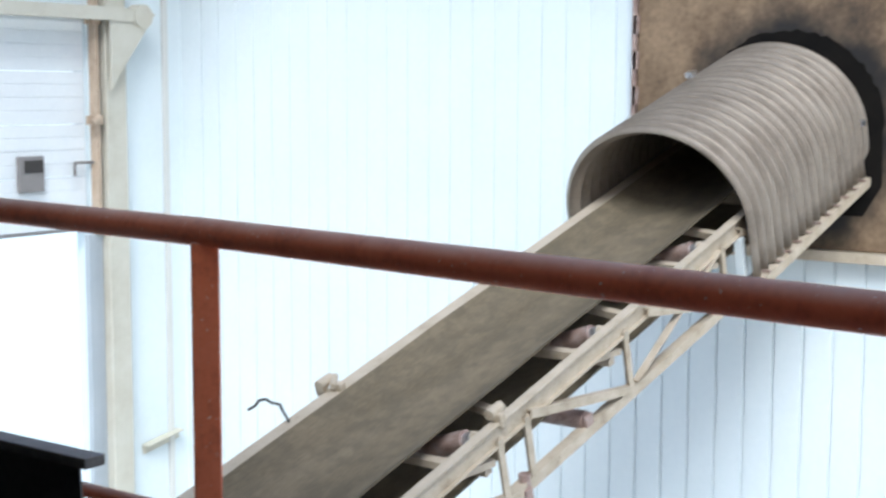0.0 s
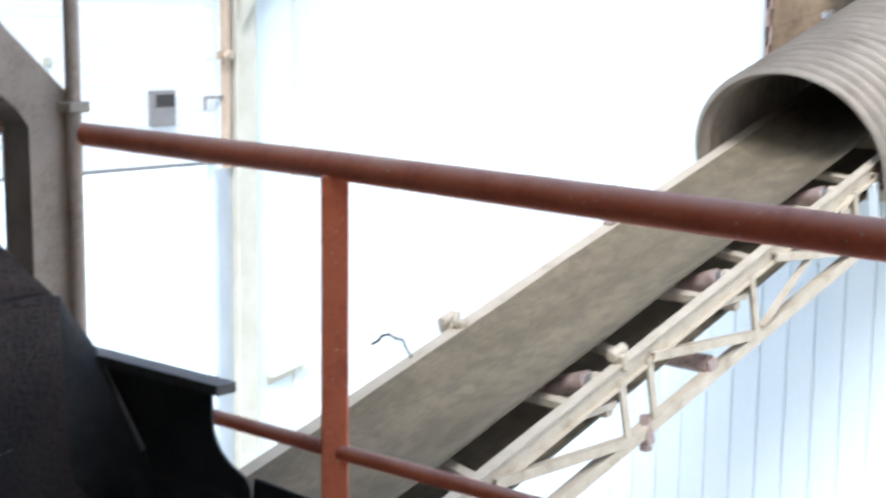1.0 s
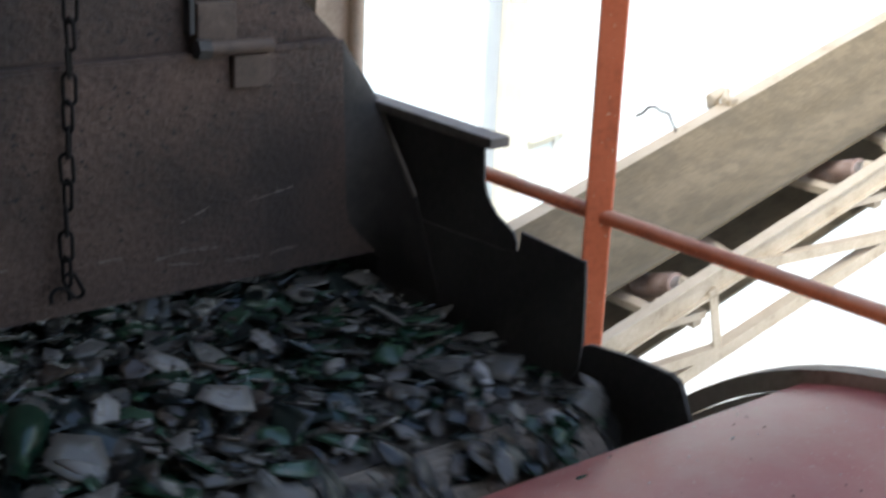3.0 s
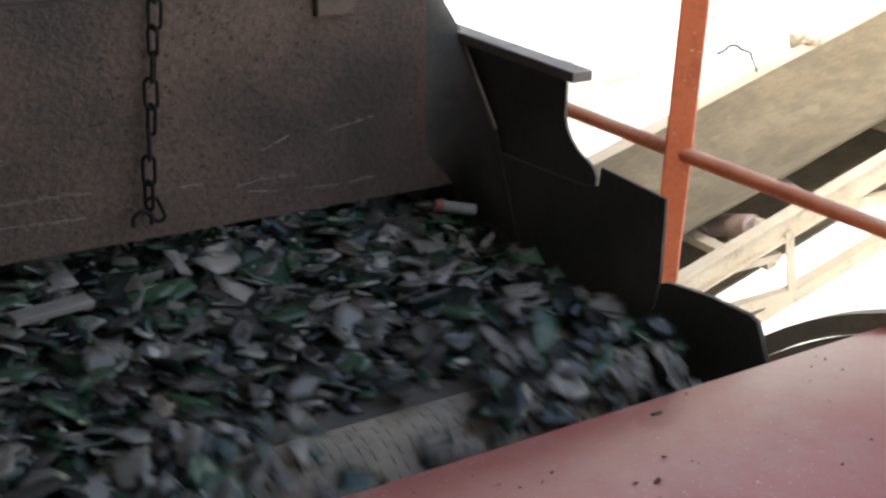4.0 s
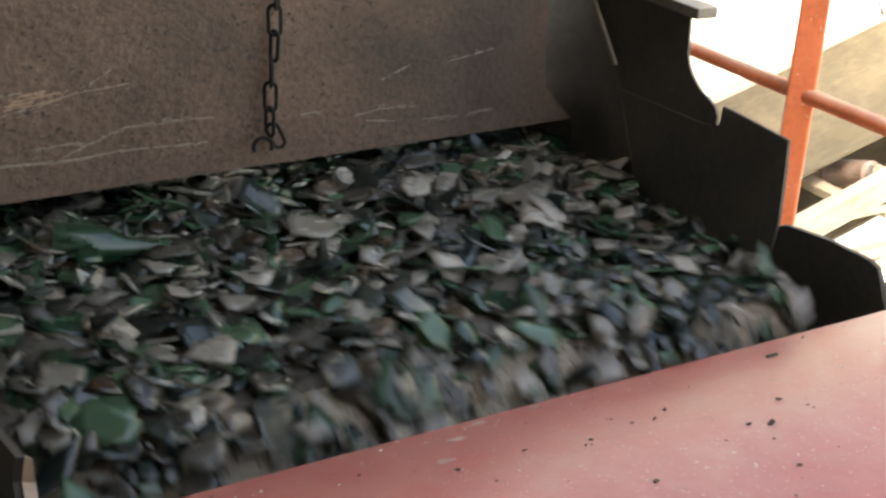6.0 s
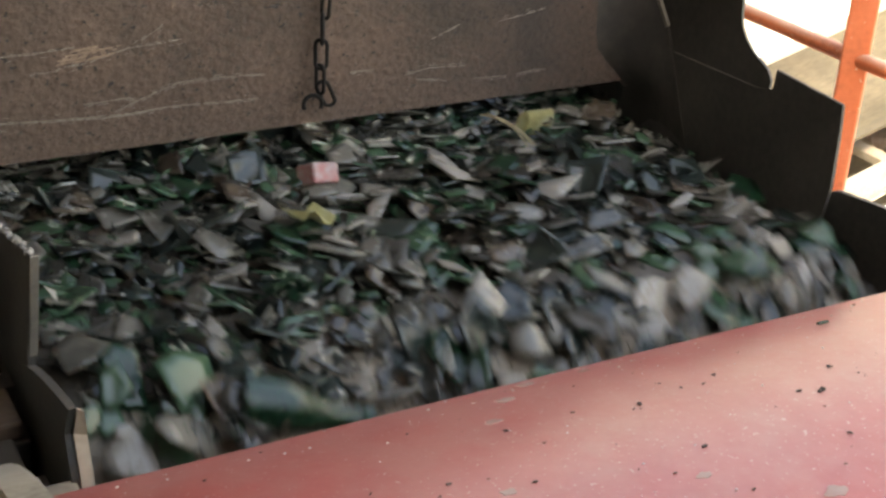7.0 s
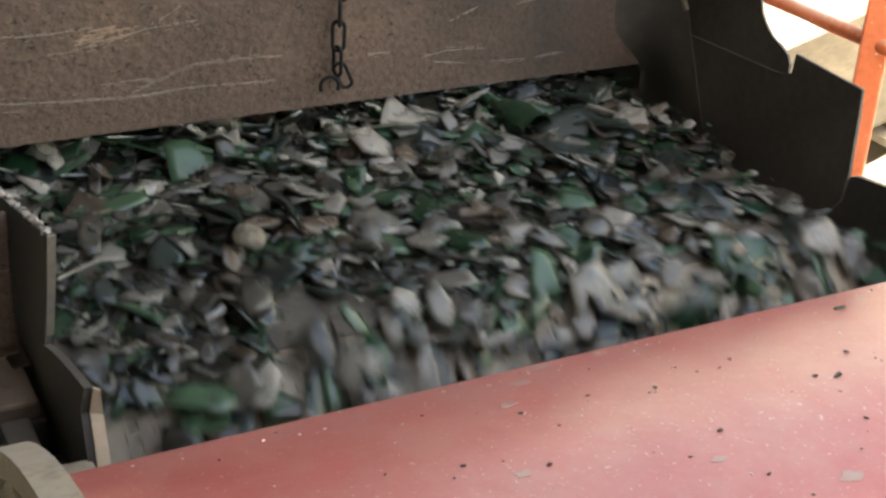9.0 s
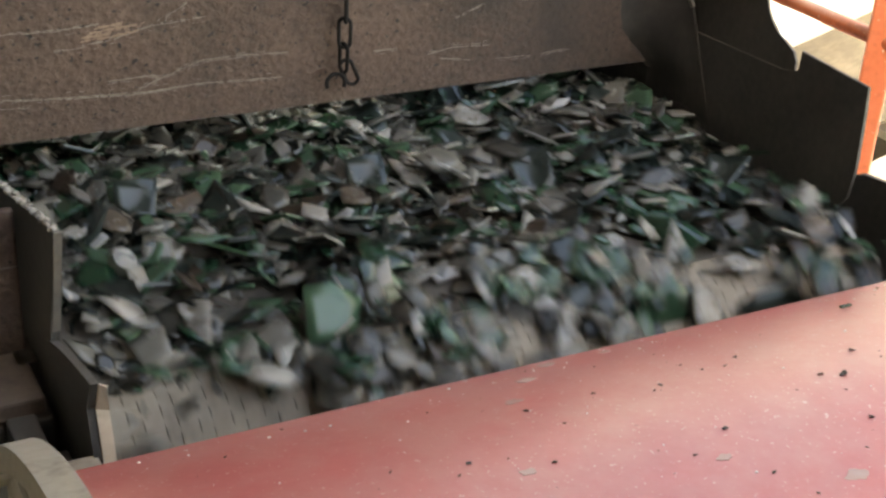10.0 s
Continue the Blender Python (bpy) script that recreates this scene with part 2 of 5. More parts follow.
M_SHARDS = [
    shard_glass("dark_green_glass", (0.008, 0.032, 0.015), (0.055, 0.105, 0.058), 0.06),
    shard_glass("grey_clear_glass", (0.030, 0.028, 0.022), (0.21, 0.19, 0.155), 0.10),
    shard_glass("dusty_clear_glass", (0.062, 0.056, 0.046), (0.33, 0.295, 0.245), 0.15, 0.2),
    shard_glass("black_green_glass", (0.006, 0.010, 0.008), (0.032, 0.042, 0.035), 0.08),
    shard_glass("brown_glass", (0.03, 0.019, 0.011), (0.12, 0.09, 0.065)),
    shard_glass("white_ceramic", (0.24, 0.225, 0.20), (0.46, 0.43, 0.39), 0.25, 0.0),
]

# ---------------------------------------------------------------- mesh helpers


def part(name, bm, material, parent=None, label="", smooth=False):
    """Link a bmesh as one mesh object under a thing or a part."""
    me = bpy.data.meshes.new(name)
    bmesh.ops.recalc_face_normals(bm, faces=bm.faces)
    if smooth:
        for f in bm.faces:
            f.smooth = True
    bm.to_mesh(me)
    bm.free()
    for m in material if isinstance(material, (list, tuple)) else [material]:
        me.materials.append(m)
    ob = new(name, me)
    if smooth is True:
        md = ob.modifiers.new("edges", "EDGE_SPLIT")
        md.split_angle = radians(38)
    if parent:
        ob.parent = parent
    if label:
        tagged(ob, label)
    return ob


def thing(name, m=None):
    ob = new(name)
    ob.empty_display_size = 0.1
    if m is not None:
        ob.matrix_world = m
    return ob


def add_box(bm, lo, hi, m=None, bevel=0.0):
    c = [(a + b) / 2 for a, b in zip(lo, hi)]
    s = [b - a for a, b in zip(lo, hi)]
    mm = Matrix.Translation(c) @ Matrix.Diagonal((*s, 1))
    r = bmesh.ops.create_cube(bm, size=1, matrix=(m @ mm) if m is not None else mm)
    if bevel:
        es = list({e for v in r["verts"] for e in v.link_edges})
        bmesh.ops.bevel(bm, geom=es, offset=bevel, segments=2, profile=0.5, affect="EDGES")
    return bm


def box(lo, hi, bevel=0.0):
    return add_box(bmesh.new(), lo, hi, None, bevel)


def along(p0, p1, up=(0, 0, 1)):
    """A frame at p0 whose x runs to p1, with its length."""
    p0, p1 = Vector(p0), Vector(p1)
    x = (p1 - p0).normalized()
    y = Vector(up).cross(x)
    y = y.normalized() if y.length > 1e-4 else Vector((0, 1, 0))
    z = x.cross(y)
    m = Matrix((x, y, z)).transposed().to_4x4()
    m.translation = p0
    return m, (p1 - p0).length


def add_bar(bm, p0, p1, w, h, up=(0, 0, 1), bevel=0.0):
    m, l = along(p0, p1, up)
    return add_box(bm, (0, -w / 2, -h / 2), (l, w / 2, h / 2), m, bevel)


def add_tube(bm, p0, p1, r, n=20, caps=True, r2=None):
    m, l = along(p0, p1)
    m = m @ Matrix.Translation((l / 2, 0, 0)) @ Matrix.Rotation(radians(90), 4, "Y")
    bmesh.ops.create_cone(bm, cap_ends=caps, segments=n, radius1=r, radius2=r if r2 is None else r2, depth=l, matrix=m)
    return bm


def tube(p0, p1, r, n=20):
    return add_tube(bmesh.new(), p0, p1, r, n)


def add_angle(bm, p0, p1, leg, thick, up=(0, 0, 1), flip=1):
    """An angle section: two flat legs."""
    m, l = along(p0, p1, up)
    add_box(bm, (0, -leg / 2, leg / 2 - thick), (l, leg / 2, leg / 2), m)
    y0 = leg / 2 - thick if flip > 0 else -leg / 2
    add_box(bm, (0, y0, -leg / 2), (l, y0 + thick, leg / 2 - thick), m)
    return bm


def add_slab(bm, pts, off):
    """A plate from a plane outline, thick by the vector off."""
    a = [bm.verts.new(p) for p in pts]
    b = [bm.verts.new(Vector(p) + Vector(off)) for p in pts]
    bm.faces.new(a)
    bm.faces.new(b[::-1])
    for i in range(len(a)):
        j = (i + 1) % len(a)
        bm.faces.new((a[j], a[i], b[i], b[j]))
    return bm


def sheet(rows, off):
    """A curved plate: rows of points, thick by off."""
    bm = bmesh.new()
    a = [[bm.verts.new(p) for p in r] for r in rows]
    b = [[bm.verts.new(Vector(p) + Vector(off)) for p in r] for r in rows]
    nr, nc = len(rows), len(rows[0])
    for i in range(nr - 1):
        for j in range(nc - 1):
            bm.faces.new((a[i][j], a[i][j + 1], a[i + 1][j + 1], a[i + 1][j]))
            bm.faces.new((b[i][j], b[i + 1][j], b[i + 1][j + 1], b[i][j + 1]))
    rim = [(0, j) for j in range(nc)] + [(i, nc - 1) for i in range(1, nr)] + [(nr - 1, j) for j in range(nc - 2, -1, -1)] + [(i, 0) for i in range(nr - 2, 0, -1)]
    for k in range(len(rim)):
        (i, j), (p, q) = rim[k], rim[(k + 1) % len(rim)]
        bm.faces.new((a[i][j], b[i][j], b[p][q], a[p][q]))
    return bm

# ---------------------------------------------------------------- the yard and its buildings
WALL_X, DOOR_Y, GROUND = 9.9, 10.12, -3.4


def structure(name, bm, material, label, category):
    return tagged(part(name, bm, material), label, category, kind="structure")


structure("ground", box((-60, -60, GROUND - 0.3), (80, 80, GROUND)), M_CONCRETE, "pale concrete yard floor below the platform", "ground")


def ribbed_wall():
    """Trapezoid-ribbed steel cladding along y."""
    bm = bmesh.new()
    prof = []
    y, pitch = -8.03, 0.226
    while y < DOOR_Y - 0.1:
        prof += [(y, 0.0), (y + 0.004, 0.018), (y + 0.020, 0.018), (y + 0.024, 0.0)]
        y += pitch
    prof.append((DOOR_Y, 0.0))
    lo, hi = GROUND, 7.5
    a = [bm.verts.new((WALL_X + dx, yy, lo)) for yy, dx in prof]
    b = [bm.verts.new((WALL_X + dx, yy, hi)) for yy, dx in prof]
    for i in range(len(prof) - 1):
        bm.faces.new((a[i], a[i + 1], b[i + 1], b[i]))
    back = box((WALL_X + 0.03, -8.03, lo), (WALL_X + 0.2, DOOR_Y, hi))
    me = bpy.data.meshes.new("tmp")
    back.to_mesh(me)
    back.free()
    bm.from_mesh(me)
    bpy.data.meshes.remove(me)
    return bm


structure("wall_east", ribbed_wall(), M_WHITE, "white ribbed steel cladding wall, sunlit", "wall")

# overhang out of view, added so that the walls grow darker towards their top
bm = box((8.1, -8.0, 5.0), (WALL_X - 0.005, 8.3, 5.08))
add_box(bm, (-3.0, 8.3, 5.0), (WALL_X - 0.005, DOOR_Y - 0.24, 5.08))
structure("eaves", bm, M_ROOF, "unseen grey sheet overhang added to shade the upper yard walls", "roof")

DOOR_L, DOOR_R, DOOR_TOP = 4.6, 8.73, 2.02
bm = box((-3.0, DOOR_Y, GROUND), (DOOR_L, DOOR_Y + 0.2, 7.5))
add_box(bm, (DOOR_R, DOOR_Y, GROUND), (WALL_X + 0.2, DOOR_Y + 0.2, 7.5))
add_box(bm, (DOOR_L, DOOR_Y, DOOR_TOP), (DOOR_R, DOOR_Y + 0.2, 7.5))
structure("wall_north", bm, M_WHITE, "smooth white wall with a wide door opening", "wall")


def sectional_door():
    d = thing("door_1", pose(DOOR_L, DOOR_Y + 0.03, 0.114))
    tagged(d, "half-raised white sectional overhead door with grooved panels", "door", kind="structure")
    z, hgt, w = 0.0, 0.475, DOOR_R - DOOR_L - 0.02
    for k in range(4):
        bm = bmesh.new()
        for g in range(4):
            z0 = z + hgt * g / 4
            add_box(bm, (0.01, 0, z0 + 0.004), (w, 0.045, z0 + hgt / 4 - 0.004), None, 0.004)
        add_box(bm, (0.012, 0.006, z + 0.003), (w - 0.002, 0.04, z + hgt - 0.004))
        part("panel", bm, M_DOOR, d)
        z += hgt
    part("bottom_seal", box((0.01, 0.0, -0.03), (w, 0.04, -0.002)), M_GREY, d)
    win = part("vent_box", box((3.33, -0.05, 0.36), (3.60, -0.002, 0.675), 0.008), M_GREY, d, "grey box with a dark window")
    part("window", box((3.38, -0.056, 0.53), (3.585, -0.051, 0.64)), M_RUBBER, win)
    bm = tube((3.93, -0.06, 0.6), (4.22, -0.06, 0.6), 0.014, 10)
    add_tube(bm, (3.93, -0.06, 0.6), (3.93, -0.06, 0.48), 0.014, 10)
    add_tube(bm, (4.2, -0.06, 0.6), (4.2, 0.0, 0.6), 0.012, 10)
    part("handle", bm, M_GREY, d)
    part("knob", box((2.25, -0.03, 0.9), (2.32, -0.002, 0.98), 0.01), M_BEIGE, d)
    return d


sectional_door()

# emissive sheet added outside the door in place of the daylit distance
glow = bpy.data.materials.new("self_lit_distance")
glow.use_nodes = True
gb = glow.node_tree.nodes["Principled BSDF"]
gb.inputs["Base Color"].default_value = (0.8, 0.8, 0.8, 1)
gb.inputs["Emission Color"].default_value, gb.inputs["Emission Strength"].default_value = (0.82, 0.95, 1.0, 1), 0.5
structure("backdrop", box((0.0, DOOR_Y + 3.0, GROUND), (15.0, DOOR_Y + 3.05, 5.0)), glow, "self-lit sheet standing in for the bright distance beyond the door", "backdrop")
bm = box((DOOR_R + 0.015, DOOR_Y - 0.10, 0.05), (DOOR_R + 0.05, DOOR_Y - 0.002, 2.6))
add_box(bm, (DOOR_R + 0.028, DOOR_Y - 0.07, 0.9), (DOOR_R + 0.06, DOOR_Y - 0.002, 2.6))
for z in (1.1, 2.0):
    add_box(bm, (DOOR_R - 0.12, DOOR_Y - 0.13, z - 0.04), (DOOR_R + 0.06, DOOR_Y - 0.102, z + 0.04))
    add_tube(bm, (DOOR_R - 0.09, DOOR_Y - 0.16, z - 0.02), (DOOR_R - 0.01, DOOR_Y - 0.16, z + 0.03), 0.03, 10)
structure("door_track", bm, M_COLUMN, "brown steel door track with roller brackets", "door track")
bm = box((DOOR_R + 0.10, DOOR_Y - 0.14, GROUND), (DOOR_R + 0.34, DOOR_Y - 0.004, 4.5), 0.01)
structure("door_post", bm, M_BEIGE, "beige painted steel post beside the door", "post")
bm = box((DOOR_R - 0.085, DOOR_Y - 0.06, GROUND), (DOOR_R + 0.010, DOOR_Y - 0.004, 0.05))
add_box(bm, (DOOR_R + 0.014, DOOR_Y - 0.045, GROUND), (DOOR_R + 0.095, DOOR_Y - 0.004, 0.05))
structure("trim", bm, M_JAMB, "grey-blue steel door jamb trim", "trim")
bm = bmesh.new()
add_slab(bm, [(9.0, 0, 1.38), (9.55, 0, 2.08), (9.0, 0, 2.08)], (0, 0.02, 0))
add_box(bm, (5.0, -0.02, 2.0), (9.3, 0.1, 2.12))
add_tube(bm, (9.38, -0.03, 2.05), (9.38, 0.1, 2.05), 0.11, 18)
bm.transform(Matrix.Translation((-0.18, DOOR_Y - 0.22, 0)))
structure("door_header", bm, M_BEIGE, "beige spring shaft housing over the door", "door header")
bm = bmesh.new()
add_angle(bm, (9.29, DOOR_Y - 0.06, -2.10), (9.76, DOOR_Y - 0.06, -2.02), 0.10, 0.012)
tagged(part("wall_bracket", bm, M_BEIGE), "short beige angle bracket on the white wall", "bracket")
bm = bmesh.new()
add_box(bm, (9.64, DOOR_Y - 0.03, GROUND), (9.70, DOOR_Y - 0.004, 7))
structure("corner_trim", bm, M_TRIM, "beige corner flashing where the walls meet", "trim")


def brown_panel():
    bm = bmesh.new()
    # boarding round the arch that lets the conveyor through
    x0, x1 = WALL_X - 0.075, WALL_X - 0.024
    add_box(bm, (x0, 1.4, 0.25), (x1, 5.09, 5.0), None, 0.006)
    return bm


def soot_round(m, y, z, near, far):
    """Soot on the board about a hole at y, z: black at the radius near, gone at far, with a ragged border."""
    n, ln = m.node_tree.nodes, m.node_tree.links
    bsdf = n["Principled BSDF"]
    under = bsdf.inputs["Base Color"].links[0].from_socket
    tc = n.new("ShaderNodeTexCoord")
    flat = n.new("ShaderNodeVectorMath")
    flat.operation = "MULTIPLY"
    flat.inputs[1].default_value = (0, 1, 1)
    ln.new(tc.outputs["Object"], flat.inputs[0])
    d = n.new("ShaderNodeVectorMath")
    d.operation = "DISTANCE"
    d.inputs[1].default_value = (0, y, z)
    ln.new(flat.outputs[0], d.inputs[0])
    no = n.new("ShaderNodeTexNoise")
    no.inputs["Scale"].default_value, no.inputs["Detail"].default_value = 3.2, 5
    ln.new(tc.outputs["Object"], no.inputs["Vector"])
    add = n.new("ShaderNodeMath")
    add.operation = "MULTIPLY_ADD"
    add.inputs[1].default_value = 0.42
    ln.new(no.outputs[0], add.inputs[0])
    ln.new(d.outputs["Value"], add.inputs[2])
    mr = n.new("ShaderNodeMapRange")
    mr.inputs[1].default_value, mr.inputs[2].default_value = near + 0.21, far + 0.21
    mr.inputs[3].default_value, mr.inputs[4].default_value = 0.97, 0.0
    ln.new(add.outputs[0], mr.inputs[0])
    cm = n.new("ShaderNodeMix")
    cm.data_type = "RGBA"
    cm.inputs[7].default_value = (0.006, 0.005, 0.004, 1)
    ln.new(mr.outputs[0], cm.inputs[0])
    ln.new(under, cm.inputs[6])
    ln.new(cm.outputs[2], bsdf.inputs["Base Color"])


soot_round(M_BROWNWALL, 3.86, 1.10, 0.70, 0.98)
structure("opening_panel", brown_panel(), M_BROWNWALL, "weathered brown board panel stained round the opening", "panel")
bm = bmesh.new()
add_box(bm, (WALL_X - 0.13, 1.4, 0.17), (WALL_X - 0.024, 5.0, 0.245))
structure("panel_ledge", bm, M_CREAM, "cream flashing along the foot of the brown panel", "ledge")
bm = bmesh.new()
for k in range(15):
    z = 1.0 + 0.27 * k
    add_box(bm, (WALL_X - 0.10, 5.075, z), (WALL_X - 0.076, 5.12, z + 0.14))
add_box(bm, (WALL_X - 0.10, 5.095, 0.25), (WALL_X - 0.024, 5.13, 5.0))
structure("panel_edge", bm, M_RUST, "rusty edge strip of the brown panel", "trim")


# ---------------------------------------------------------------- the far conveyor
D = Vector((0.9531, -0.0349, 0.3007)).normalized()
SIDE = D.cross(Vector((0, 0, 1))).normalized()
NRM = SIDE.cross(D)
CONV = Matrix((D, -SIDE, NRM)).transposed().to_4x4()
CONV.translation = Vector((5.9881, 4.1046, -0.0187))


def chord_z(s):
    """Height of the bottom chord: the frame grows a little deeper towards its head."""
    return -0.450 - 0.020 * s


def conveyor():
    c = thing("belt_conveyor", CONV)
    tagged(c, "inclined cream lattice-frame belt conveyor with dusty grey belt", "conveyor")
    a0, a1 = -7.0, 4.25
    # troughed carrying belt
    prof = [(0.40, 0.0), (0.30, -0.05), (0.19, -0.078), (0.0, -0.085), (-0.19, -0.078), (-0.29, -0.042), (-0.375, 0.012)]
    rows = []
    for i in range(24):
        s = a0 + (a1 - a0) * i / 23
        rows.append([(s, y, z + 0.004 * math.sin(s * 5.2)) for y, z in prof])
    part("belt", sheet(rows, (0, 0, -0.012)), M_BELT, c, "dusty grey-olive rubber belt", smooth=True)
    part("return_belt", box((a0, -0.40, -0.345), (a1, 0.40, -0.33)), M_BELT, c, "dark underside of the returning belt")
    for sgn, nm in ((1, "stringer"), (-1, "stringer")):
        bm = bmesh.new()
        y = 0.475 if sgn > 0 else -0.555
        fl = 0.05 if sgn > 0 else 0.028
        out = [(-fl, -0.024), (fl, -0.024), (fl, -0.034), (0.006, -0.034), (0.006, -0.125), (fl, -0.125), (fl, -0.135), (-fl, -0.135), (-fl, -0.125), (-0.006, -0.125), (-0.006, -0.034), (-fl, -0.034)]
        add_slab(bm, [(a0, y + u, v) for u, v in out], (a1 - a0, 0, 0))
        part(nm, bm, M_CREAM, c)
        bm = bmesh.new()
        add_angle(bm, (a0, sgn * 0.555, chord_z(a0)), (a1 - 0.1, sgn * 0.555, chord_z(a1)), 0.06, 0.009, flip=sgn)
        part("bottom_chord", bm, M_CREAM, c)
    per = 1.185
    joints = [0.70 + per * k for k in range(3)] + [-0.515 - per * k for k in range(6)]
    for sgn in (1, -1):
        y = sgn * 0.56
        for s in joints:
            bm = bmesh.new()
            add_angle(bm, (s - 0.005, y, chord_z(s) + 0.01), (s + 0.015, y, -0.10), 0.046, 0.008, up=(1, 0, 0))
            part("upright", bm, M_CREAM, c)
            if s > a0 + 1.0:
                end = s - 0.94 if s > -0.6 else s - 1.05
                bm = bmesh.new()
                add_angle(bm, (s - 0.03, y + 0.012 * sgn, chord_z(s) + 0.03), (end, y + 0.012 * sgn, -0.10), 0.046, 0.008)
                part("diagonal", bm, M_CREAM, c)
            if 0 < s < 1:
                bm = bmesh.new()
                add_angle(bm, (s + 0.06, y + 0.012 * sgn, chord_z(s) + 0.02), (s + per - 0.02, y + 0.012 * sgn, -0.13), 0.046, 0.008)
                part("diagonal", bm, M_CREAM, c)
            # short bracket from the stringer's foot to the upright
            bm = bmesh.new()
            add_angle(bm, (s - 0.02, y - 0.02 * sgn, -0.21), (s - 0.34, y - 0.02 * sgn, -0.12), 0.034, 0.007)
            part("gusset", bm, M_CREAM, c)
        # splice between two frame lengths
        bm = bmesh.new()
        add_angle(bm, (-0.29, y, chord_z(-0.29) + 0.01), (-0.265, y, -0.10), 0.046, 0.008, up=(1, 0, 0))
        part("upright", bm, M_CREAM, c)
        bm = bmesh.new()
        add_box(bm, (-0.48, y - 0.035, -0.06), (-0.44, y + 0.035, 0.02), None, 0.010)
        add_tube(bm, (-0.50, y - sgn * 0.02, 0.02), (-0.40, y - sgn * 0.02, 0.02), 0.028, 12)
        part("splice_clamp", bm, M_CREAM, c)
        bm = bmesh.new()
        add_box(bm, (-0.40, y - 0.04, -0.52), (-0.34, y + 0.04, -0.44), None, 0.010)
        add_tube(bm, (-0.38, y, -0.55), (-0.34, y, -0.38), 0.03, 10)
        part("splice_bolt", bm, M_RUST, c)
    # cross ties and idler sets
    for k in range(-5, 4):
        s = 0.60 + 1.18 * k
        if s > a1 - 0.3 or s < a0:
            continue
        tie = part("cross_tie", add_bar(bmesh.new(), (s - 0.16, -0.54, -0.13), (s - 0.16, 0.46, -0.13), 0.05, 0.04), M_CREAM, c)
        part("cross_tie", add_bar(bmesh.new(), (s + 0.30, -0.54, -0.125), (s + 0.52, 0.46, -0.125), 0.05, 0.04), M_CREAM, c)
        idler = part("idler_frame", add_bar(bmesh.new(), (s, -0.54, -0.235), (s, 0.46, -0.235), 0.05, 0.04), M_CREAM, c)
        part("roller", tube((s, -0.18, -0.157), (s, 0.18, -0.157), 0.052, 18), M_RUST, idler, "rusty pinkish idler roller")
        for sg in (1, -1):
            p0, p1 = (s, sg * 0.205, -0.168), (s, sg * 0.445, -0.085)
            part("roller", tube(p0, p1, 0.052, 18), M_RUST, idler, "rusty pinkish idler roller")
            part("roller_end", tube((s, sg * 0.447, -0.084), (s, sg * 0.49, -0.068), 0.036, 14), M_STEEL, idler, "bright worn roller end")
            bm = bmesh.new()
            add_bar(bm, (s - 0.08, sg * 0.49, -0.16), (s, sg * 0.50, -0.035), 0.04, 0.02)
            add_bar(bm, (s + 0.08, sg * 0.49, -0.16), (s, sg * 0.50, -0.035), 0.04, 0.02)
            part("bracket", bm, M_CREAM, idler)
    ret = part("return_roller", tube((0.25, -0.56, -0.40), (0.25, 0.5, -0.40), 0.050, 16), M_RUST, c, "tan and orange return roller")
    part("bracket", box((0.215, -0.585, -0.435), (0.285, -0.562, -0.365), 0.008), M_RUST, ret)
    # loose fittings on the far stringer
    bm = bmesh.new()
    add_tube(bm, (-0.47, 0.47, 0.012), (-0.39, 0.52, 0.027), 0.018, 10)
    add_box(bm, (-0.45, 0.44, -0.03), (-0.40, 0.49, 0.015), None, 0.008)
    part("pipe_clamp", bm, M_CREAM, c)
    part("pipe_clamp", box((0.92, 0.45, -0.022), (1.04, 0.52, -0.004), 0.006), M_RUST, c)
    bm = bmesh.new()
    pts = [(-0.80, 0.49, -0.02), (-0.815, 0.50, 0.05), (-0.82, 0.50, 0.085), (-0.86, 0.52, 0.115), (-0.875, 0.53, 0.14), (-0.905, 0.55, 0.145), (-0.93, 0.56, 0.125), (-0.965, 0.58, 0.118)]
    for p, q in zip(pts, pts[1:]):
        add_tube(bm, p, q, 0.007, 6)
    part("loose_wire", bm, M_RUBBER, c, "bent loose wire sticking up")
    return c


conveyor()


